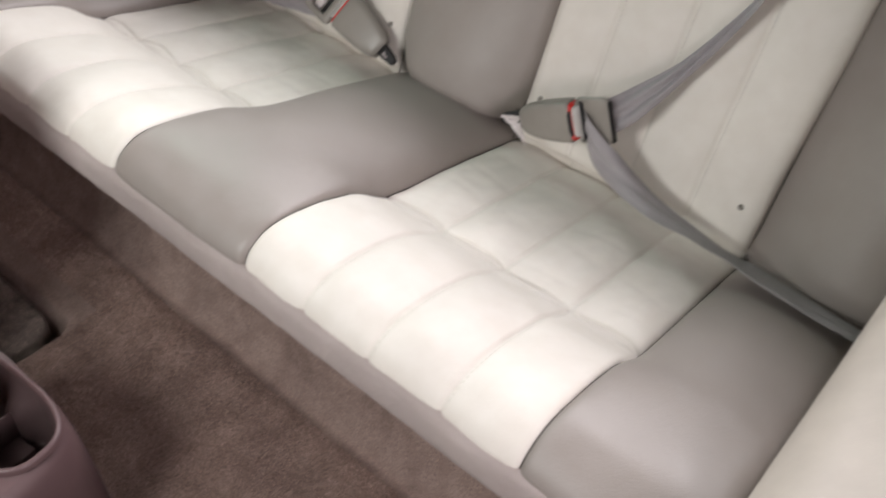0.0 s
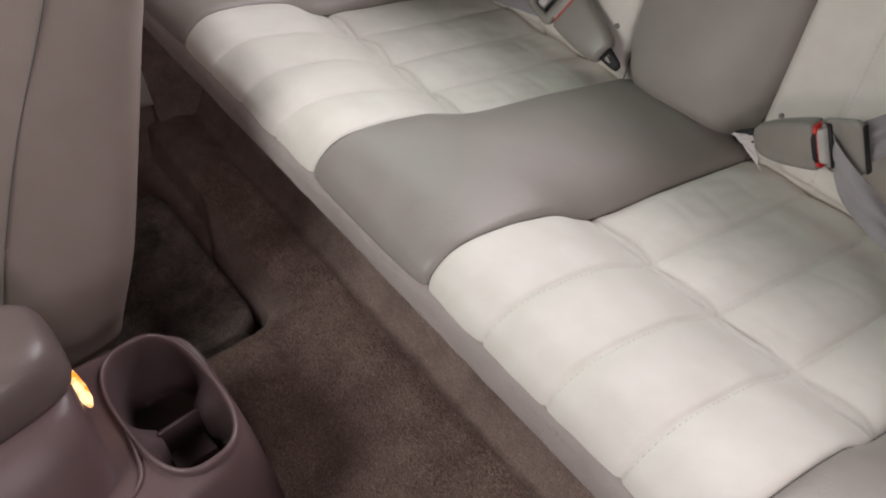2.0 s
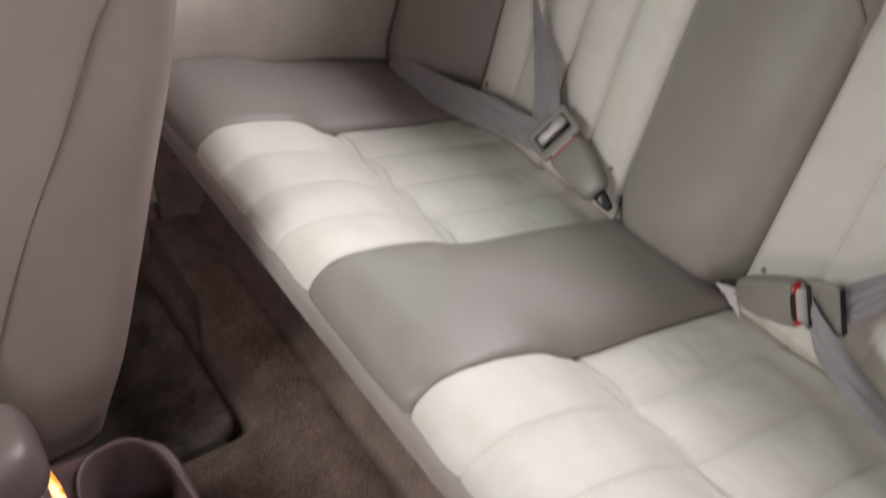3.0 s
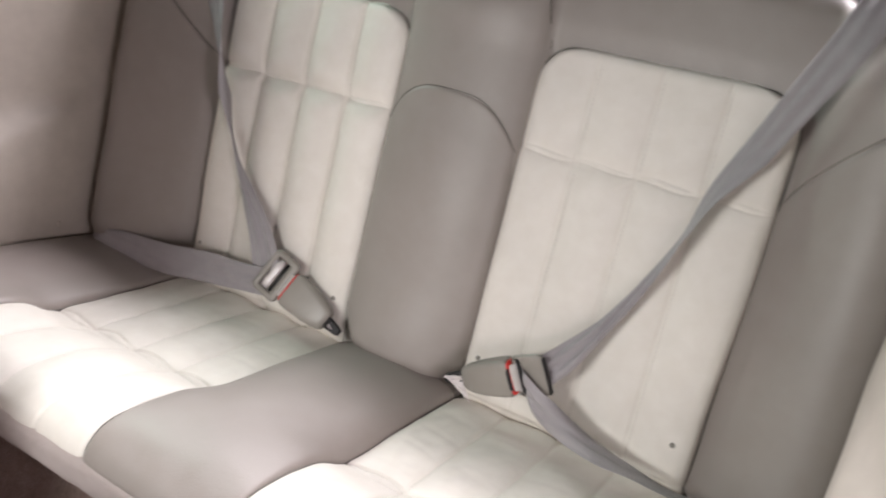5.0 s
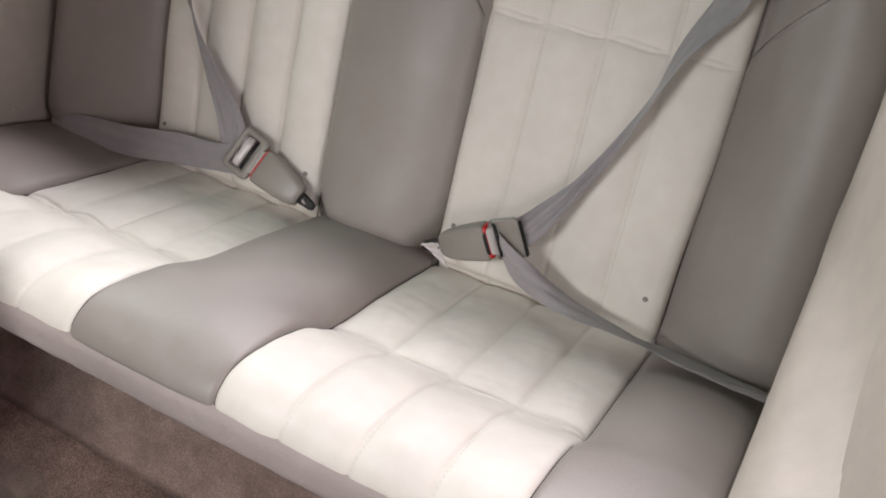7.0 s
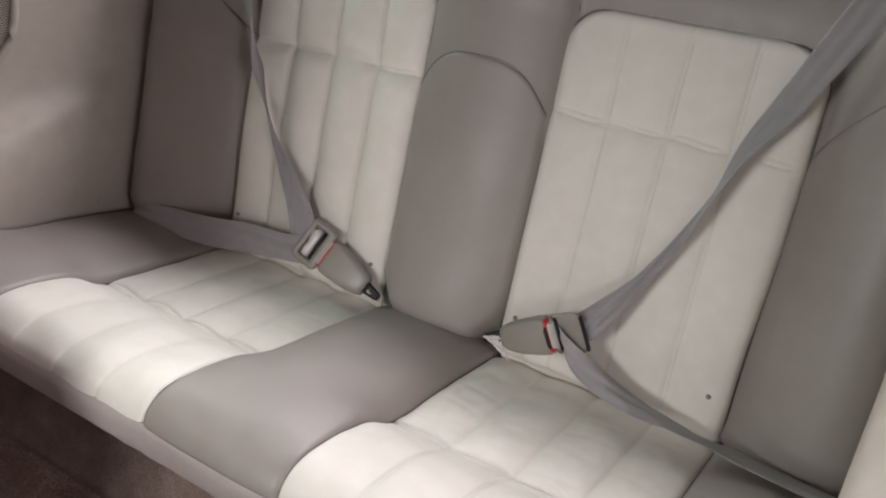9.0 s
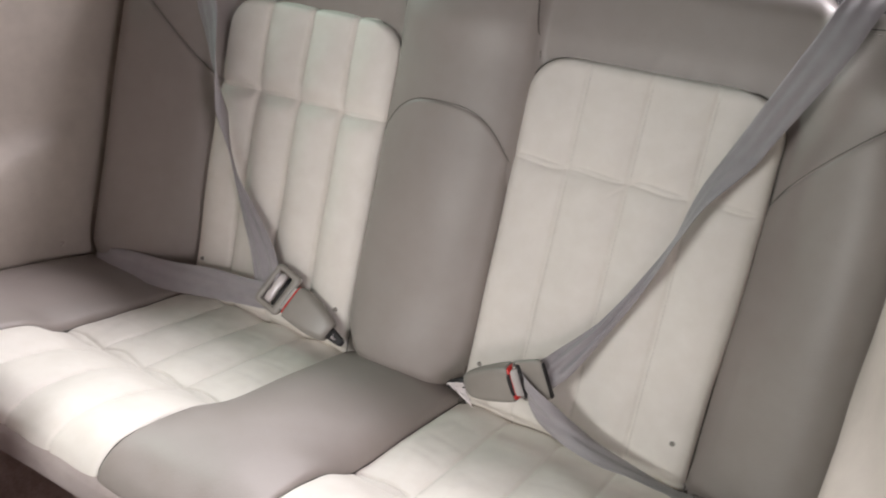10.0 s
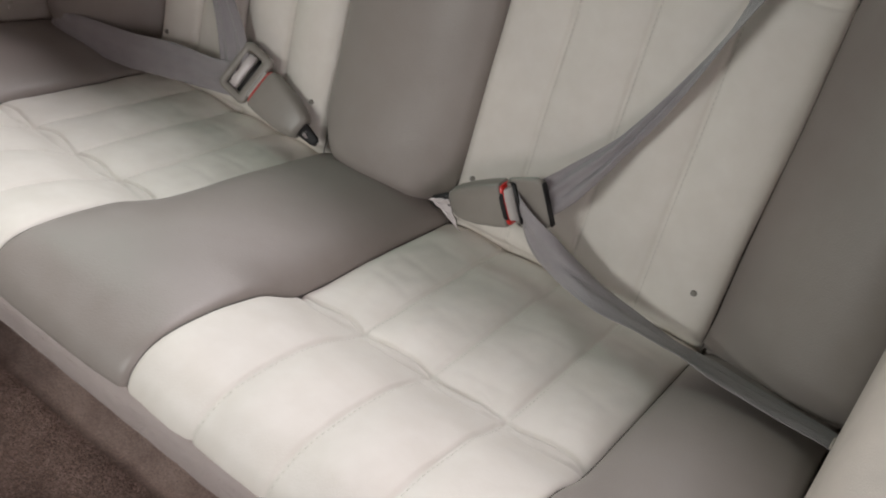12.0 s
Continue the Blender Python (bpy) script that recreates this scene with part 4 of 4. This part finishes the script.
def tongue(owner, buckle_matrix, tilt, solid):
    m = buckle_matrix @ Matrix.Translation((0.066, 0, 0)) @ Euler((0, radians(tilt), 0)).to_matrix().to_4x4()
    plate = lofted("tongue_plate", [(0.0, 0.0180, 0.0092, 0.4), (0.0100, 0.0180, 0.0088, 0.4), (0.0150, 0.0190, 0.0050, 0.4)], TAB)
    made = [(plate, Matrix.Identity(4))]
    turn = Euler((0, 0, radians(90))).to_matrix().to_4x4()
    if solid:
        grip = loop_plate("tongue_grip", 0.043, 0.055, 0.005, 0.045, 0.0085, 0.0075, BUCKLE)
        lining = lofted("slot_lining", [(-0.025, 0.0009, 0.0040, 0.5), (0.022, 0.0009, 0.0040, 0.5)], BLACK, 12)
        hollow = lofted("slot_lining", [(-0.023, 0.0022, 0.0030, 0.5), (0.023, 0.0022, 0.0030, 0.5)], BLACK, 12)
        made += [(grip, Matrix.Translation((0.0085, 0, -0.001))), (lining, Matrix.Translation((0.0518, 0, -0.001)) @ turn), (hollow, Matrix.Translation((0.0165, 0, -0.001)) @ turn)]
    else:
        grip = loop_plate("tongue_grip", 0.043, 0.064, 0.021, 0.046, 0.0235, 0.0075, BUCKLE)
        loop = lofted("webbing_loop", [(-0.0210, 0.0050, 0.0030, 0.8), (-0.008, 0.0062, 0.0042, 0.8), (0.004, 0.0052, 0.0030, 0.8), (0.012, 0.0062, 0.0044, 0.8), (0.0210, 0.0050, 0.0030, 0.8)], SLEEVE, 16)
        lining = lofted("slot_lining", [(-0.0220, 0.0030, 0.0018, 0.6), (0.0220, 0.0030, 0.0018, 0.6)], BLACK, 12)
        made += [(grip, Matrix.Translation((0.0115, 0, 0))), (loop, Matrix.Translation((0.0375, 0, 0)) @ turn), (lining, Matrix.Translation((0.0275, 0, -0.001)) @ turn)]
    inv = Matrix.Translation(owner.matrix_basis.translation).inverted()
    for ob, local in made:
        ob.parent = owner
        ob.matrix_parent_inverse = inv
        ob.matrix_basis = m @ local
    tagged(plate, "pale plate of the tongue")
    return m


def belt(name_label, lap, shoulder, at):
    e = thing("seat_belt", at, name_label, "seat belt", "rear seat belts")
    under(ribbon("lap_strap", lap, 90, WEB), e)
    under(ribbon("shoulder_strap", shoulder, 160, WEB, 0.0014, 0.0015, 0.0095), e)
    return e


right_buckle = buckle((0.1313, 0.3985, 0.2785), (0.9151, 0.0856, 0.394), (0.0547, -0.9945, 0.0888), "taupe seat belt buckle with red button, standing against the bench back", True)
right_belt = belt("grey webbing lap and shoulder belt, buckled and twisted",
                  [((0.2035, 0.4075, 0.327), (0.2215, 0.4055, 0.279)), ((0.212, 0.399, 0.325), (0.229, 0.396, 0.275)), ((0.2335, 0.396, 0.313), (0.246, 0.390, 0.266)), ((0.258, 0.398, 0.299), (0.281, 0.376, 0.265)),
                   ((0.298, 0.402, 0.275), (0.333, 0.357, 0.273)), ((0.340, 0.398, 0.263), (0.370, 0.357, 0.274)), ((0.404, 0.394, 0.252), (0.420, 0.356, 0.273)),
                   ((0.449, 0.392, 0.252), (0.457, 0.350, 0.273)), ((0.494, 0.390, 0.251), (0.502, 0.347, 0.272)), ((0.560, 0.390, 0.248), (0.566, 0.348, 0.268)), ((0.61, 0.395, 0.235), (0.615, 0.355, 0.25))],
                  [((0.224, 0.418, 0.343), (0.243, 0.4153, 0.306)), ((0.239, 0.442, 0.354), (0.262, 0.425, 0.331)), ((0.275, 0.465, 0.392), (0.2865, 0.4552, 0.3776)),
                   ((0.31, 0.493, 0.452), (0.3182, 0.4782, 0.4422)), ((0.333, 0.522, 0.498), (0.3449, 0.488, 0.5082)), ((0.351, 0.54, 0.563), (0.368, 0.5111, 0.5554)),
                   ((0.379, 0.558, 0.628), (0.4045, 0.5393, 0.6025)), ((0.399, 0.561, 0.671), (0.4236, 0.55, 0.6404)), ((0.432, 0.574, 0.743), (0.469, 0.5617, 0.7263)),
                   ((0.448, 0.592, 0.782), (0.4885, 0.5883, 0.7765)), ((0.462, 0.625, 0.798), (0.508, 0.618, 0.794)), ((0.475, 0.7, 0.788), (0.522, 0.7, 0.785)),
                   ((0.485, 0.76, 0.74), (0.53, 0.76, 0.74))],
                  (0.25, 0.40, 0.25))
tongue(right_belt, right_buckle.matrix_basis, 0, True)
left_buckle = buckle((-0.107, 0.410, 0.261), (-0.076, 0.006, 0.027), (-0.1, -0.75, 0.66), "taupe seat belt buckle with red button, leaning on the bench back", False, 1.08)
left_belt = belt("grey webbing lap and shoulder belt, buckled with one twist",
                 [((-0.222, 0.414, 0.308), (-0.214, 0.400, 0.268)), ((-0.264, 0.412, 0.300), (-0.256, 0.398, 0.262)), ((-0.34, 0.410, 0.295), (-0.335, 0.390, 0.252)), ((-0.422, 0.402, 0.284), (-0.416, 0.382, 0.242)),
                  ((-0.50, 0.394, 0.280), (-0.495, 0.372, 0.245)), ((-0.55, 0.390, 0.276), (-0.545, 0.368, 0.243)), ((-0.592, 0.398, 0.266), (-0.590, 0.378, 0.236)), ((-0.622, 0.43, 0.252), (-0.620, 0.41, 0.224))],
                 [((-0.246, 0.408, 0.284), (-0.202, 0.418, 0.306)), ((-0.272, 0.430, 0.330), (-0.226, 0.434, 0.340)), ((-0.298, 0.446, 0.370), (-0.254, 0.446, 0.370)), ((-0.330, 0.466, 0.418), (-0.290, 0.456, 0.405)),
                  ((-0.352, 0.484, 0.460), (-0.320, 0.462, 0.442)), ((-0.374, 0.510, 0.512), (-0.360, 0.472, 0.525)), ((-0.416, 0.528, 0.573), (-0.388, 0.508, 0.588)), ((-0.457, 0.550, 0.647), (-0.413, 0.546, 0.656)),
                  ((-0.497, 0.572, 0.750), (-0.452, 0.576, 0.757)), ((-0.510, 0.592, 0.782), (-0.465, 0.596, 0.787)), ((-0.520, 0.622, 0.797), (-0.474, 0.628, 0.799)), ((-0.53, 0.70, 0.785), (-0.485, 0.70, 0.788)), ((-0.54, 0.76, 0.74), (-0.49, 0.76, 0.74))],
                 (-0.25, 0.40, 0.25))
tongue(left_belt, left_buckle.matrix_basis, -6, False)

for side in (-1, 1):
    g = lofted("belt_guide", [(-0.05, 0.010, 0.012, 0.6), (-0.03, 0.026, 0.020, 0.5), (0.02, 0.034, 0.024, 0.5), (0.06, 0.036, 0.024, 0.5), (0.10, 0.03, 0.02, 0.5), (0.12, 0.015, 0.01, 0.6)], BLACK)
    g.matrix_world = frame_of((side * (0.592 if side > 0 else 0.655), 0.635, 0.735), (side * -0.45, 0.1, 1), (0, -1, 0.1))
    tagged(g, "black plastic belt guide at the top of the side panel", "belt guide", "belt guides")


# ---- front passenger seat, seen from behind ----
def front_backrest():
    """Rounded slab that leans back; local u across, v up, w through."""
    edge = spline([(-0.211, 0.13), (-0.182, 0.202), (-0.127, 0.345), (-0.086, 0.453), (-0.056, 0.535), (-0.040, 0.588), (-0.023, 0.656), (-0.009, 0.72), (-0.004, 0.79)], 60)
    rows = []
    for y, z in edge:
        row = []
        for i in range(72):
            a = 2 * math.pi * i / 72
            c, s = math.cos(a), math.sin(a)
            p = 0.24
            tap = 1 - 0.25 * smooth(0.70, 0.80, z) - 0.10 * smooth(0.26, 0.13, z)
            hw, ht = 0.245 * tap, 0.115 * (1 - 0.2 * smooth(0.5, 0.8, z))
            u = hw * abs(c) ** p * (1 if c > 0 else -1)
            w = ht * abs(s) ** (p * 1.25) * (1 if s > 0 else -1)
            row.append(Vector((-0.406 + u + 0.003 * noise.noise((z * 8, w * 9, 3)), y - ht + w, z + 0.0)))
        rows.append(row)
    verts = [q for r in rows for q in r]
    faces = grid_faces(72, len(rows), 0, True)
    top = len(verts)
    n = len(rows)
    verts.append(sum(rows[-1], Vector()) / 72 + Vector((0, 0, 0.03)))
    faces += [((n - 1) * 72 + i, (n - 1) * 72 + (i + 1) % 72, top) for i in range(72)]
    faces.append(tuple(range(71, -1, -1)))
    return mesh_object("backrest", verts, faces, FRONT)


front = thing("front_seat", (-0.42, -0.35, 0.05), "taupe leather front seat, back leaning towards the bench", "car seat")
under(front_backrest(), front, "smooth taupe leather backrest with curved side seam")
EDGE = spline([(-0.211, 0.13), (-0.182, 0.202), (-0.127, 0.345), (-0.086, 0.453), (-0.056, 0.535), (-0.040, 0.588), (-0.023, 0.656), (-0.009, 0.72), (-0.004, 0.79)], 60)


def front_side_x(y, z):
    """Inner face of the front backrest at y, z."""
    ht = 0.115 * (1 - 0.2 * smooth(0.5, 0.8, z))
    hw = 0.245 * (1 - 0.25 * smooth(0.70, 0.80, z) - 0.10 * smooth(0.26, 0.13, z))
    w = min(0.9999, abs(y - (float(np.interp(z, EDGE[:, 1], EDGE[:, 0])) - ht)) / ht)
    sn = w ** (1 / 0.30)
    return -0.406 + hw * math.sqrt(1 - sn * sn) ** 0.24


line = [(front_side_x(y, z) + 0.0004, y, z) for y, z in spline([(-0.332, 0.215), (-0.280, 0.331), (-0.227, 0.43), (-0.171, 0.519), (-0.119, 0.608), (-0.091, 0.636), (-0.061, 0.648), (-0.039, 0.654)], 80)]
under(tube_mesh("seam", [tuple(p) for p in line], 0.0010, SEAM, 6), front)
cush = rounded_box("seat_cushion", (0.47, 0.42, 0.15), 0.05, FRONT, 6)
cush.location = (-0.42, -0.55, 0.215)
bpy.context.view_layer.update()
under(cush, front)
foot = rounded_box("seat_base", (0.38, 0.36, 0.14), 0.01, BLACK)
foot.location = (-0.42, -0.56, 0.08)
bpy.context.view_layer.update()
under(foot, front)

# ---- centre console ----
console = thing("centre_console", (0, -0.4, 0.05), "plum-brown plastic centre console with twin cup holder", "console")


def super_ring(cx, cy, rx, ry, z, p, n=72, turn=0.0):
    out = []
    for i in range(n):
        a = 2 * math.pi * i / n
        c, s = math.cos(a), math.sin(a)
        x, y = rx * abs(c) ** p * (1 if c >= 0 else -1), ry * abs(s) ** p * (1 if s >= 0 else -1)
        out.append(Vector((cx + x * math.cos(turn) - y * math.sin(turn), cy + x * math.sin(turn) + y * math.cos(turn), z)))
    return out


CUP_X, CUP_Y, CUP_TURN = -0.017, -0.2222, radians(5)


def rings_mesh(name, rings, material, cap=False, flip=False):
    n = len(rings[0])
    verts = [p for r in rings for p in r]
    faces = grid_faces(n, len(rings), 0, True)
    if cap:
        faces.append(tuple((len(rings) - 1) * n + i for i in range(n)))
    return mesh_object(name, verts, [f[::-1] for f in faces] if flip else faces, material)


# low rear block round the cups
body = rings_mesh("body", [super_ring(CUP_X, -0.43, 0.118, 0.268, 0.02, 0.40), super_ring(CUP_X, -0.43, 0.117, 0.266, 0.10, 0.40), super_ring(CUP_X, -0.43, 0.1145, 0.263, 0.155, 0.40),
                           super_ring(CUP_X, -0.43, 0.109, 0.260, 0.186, 0.40), super_ring(CUP_X, -0.43, 0.103, 0.2575, 0.197, 0.40), super_ring(CUP_X, -0.43, 0.098, 0.2560, 0.2005, 0.40)], CONSOLE)
under(body, console)
hole = super_ring(CUP_X, CUP_Y, 0.0895, 0.0450, 0.2030, 0.74, 144, CUP_TURN)
shape = super_ring(CUP_X, -0.43, 0.098, 0.256, 0.2004, 0.40, 720)
mid = Vector((CUP_X, CUP_Y, 0.2004))
outer = []
for p in hole:
    d = (p - mid).xy.normalized()
    outer.append(max(shape, key=lambda q: (q - mid).xy.normalized().dot(d)))
me = bpy.data.meshes.new("top_plate")
me.from_pydata([tuple(p) for p in outer + hole], [], [(i, (i + 1) % 144, 144 + (i + 1) % 144, 144 + i) for i in range(144)])
me.materials.append(CONSOLE)
under(new("top_plate", me), console)
# raised bezel and rim
bezel = [super_ring(CUP_X, CUP_Y, rx, rx - 0.0445, z, 0.74, 96, CUP_TURN) for rx, z in ((0.0925, 0.2015), (0.0915, 0.2058), (0.0898, 0.2082), (0.0880, 0.2086), (0.0866, 0.2070), (0.0858, 0.2020))]
under(rings_mesh("cup_rim", bezel, CONSOLE), console, "raised rounded rim of the cup holder")


def cup_ring(scale, z, waist):
    """Outline of the two round cups that run into each other."""
    out = []
    for p in super_ring(0, 0, 0.0862, 0.0422, 0, 0.74, 144):
        x, y = p.x * scale, p.y * scale
        h = math.sqrt(max(0.0, 0.0415 ** 2 - (abs(x) - 0.043) ** 2)) if abs(x) > 0.012 else 0.0
        h = max(h, 0.0215 + 0.004 * (1 - min(1.0, abs(x) / 0.02)) * 0) * scale
        y = lerp(y, (1 if y > 0 else -1) * min(abs(y), h), waist)
        out.append(Vector((CUP_X + x * math.cos(CUP_TURN) - y * math.sin(CUP_TURN), CUP_Y + x * math.sin(CUP_TURN) + y * math.cos(CUP_TURN), z)))
    return out


well = rings_mesh("cup_well", [cup_ring(1.0, 0.205, 0), cup_ring(0.985, 0.192, 0), cup_ring(0.97, 0.178, 0.5), cup_ring(0.955, 0.166, 1.0), cup_ring(0.93, 0.125, 1.0), cup_ring(0.90, 0.1215, 1.0)], CUP, True, True)
under(well, console, "dark plastic double cup well")
rib = rounded_box("divider", (0.0042, 0.044, 0.052), 0.0016, CUP, 3)
rib.matrix_basis = Matrix.Translation((CUP_X + 0.001, CUP_Y - 0.001, 0.145)) @ Euler((0, 0, CUP_TURN)).to_matrix().to_4x4()
bpy.context.view_layer.update()
under(rib, console, "low rib between the two cups")
step = rounded_box("cup_step", (0.026, 0.042, 0.016), 0.002, CUP, 3)
step.matrix_basis = Matrix.Translation((CUP_X + 0.0150, CUP_Y - 0.001, 0.128)) @ Euler((0, 0, CUP_TURN)).to_matrix().to_4x4()
bpy.context.view_layer.update()
under(step, console)

# taller front of the console with a padded armrest lid
under(rings_mesh("riser", [super_ring(-0.030, -0.50, 0.112, 0.212, 0.03, 0.42), super_ring(-0.030, -0.50, 0.110, 0.212, 0.15, 0.42), super_ring(-0.032, -0.50, 0.098, 0.213, 0.20, 0.42), super_ring(-0.036, -0.50, 0.082, 0.214, 0.25, 0.42), super_ring(-0.040, -0.50, 0.068, 0.214, 0.280, 0.42), super_ring(-0.042, -0.50, 0.058, 0.208, 0.288, 0.42)], CONSOLE, True), console, "plum-brown moulded front of the console")
lid = []
for grow, z in ((0.88, 0.284), (0.97, 0.287), (1.0, 0.294), (1.0, 0.306), (0.985, 0.320), (0.95, 0.331), (0.87, 0.339), (0.70, 0.344), (0.35, 0.346)):
    lid.append(super_ring(-0.046, -0.49, 0.060 * grow, 0.213 * (1 - (1 - grow) * 0.4), z, 0.5))
lid_ob = rings_mesh("armrest_lid", lid, LID, True)
under(lid_ob, console, "padded brown leather armrest lid")
lens = lofted("lamp_lens", [(-0.028, 0.002, 0.002, 0.8), (-0.022, 0.006, 0.004, 0.7), (0.0, 0.0085, 0.006, 0.6), (0.018, 0.0075, 0.005, 0.6), (0.028, 0.003, 0.002, 0.7)], AMBER)
lens.matrix_basis = frame_of((-0.047, -0.283, 0.246), (0.05, 0.004, -0.012), (0.1, 0.9, 0.4)) @ Matrix.Scale(0.88, 4)
bpy.context.view_layer.update()
under(lens, console, "glowing amber courtesy lamp lens")
# moulded ridge that runs forward from the rim
for pts in ([(-0.010, -0.2665, 0.2055), (0.0187, -0.2680, 0.2050), (0.0437, -0.2725, 0.2040), (0.058, -0.287, 0.2025), (0.060, -0.31, 0.2010)],):
    under(tube_mesh("ridge", [tuple(p) for p in spline(pts, 40)], 0.0020, CONSOLE, 10), console)
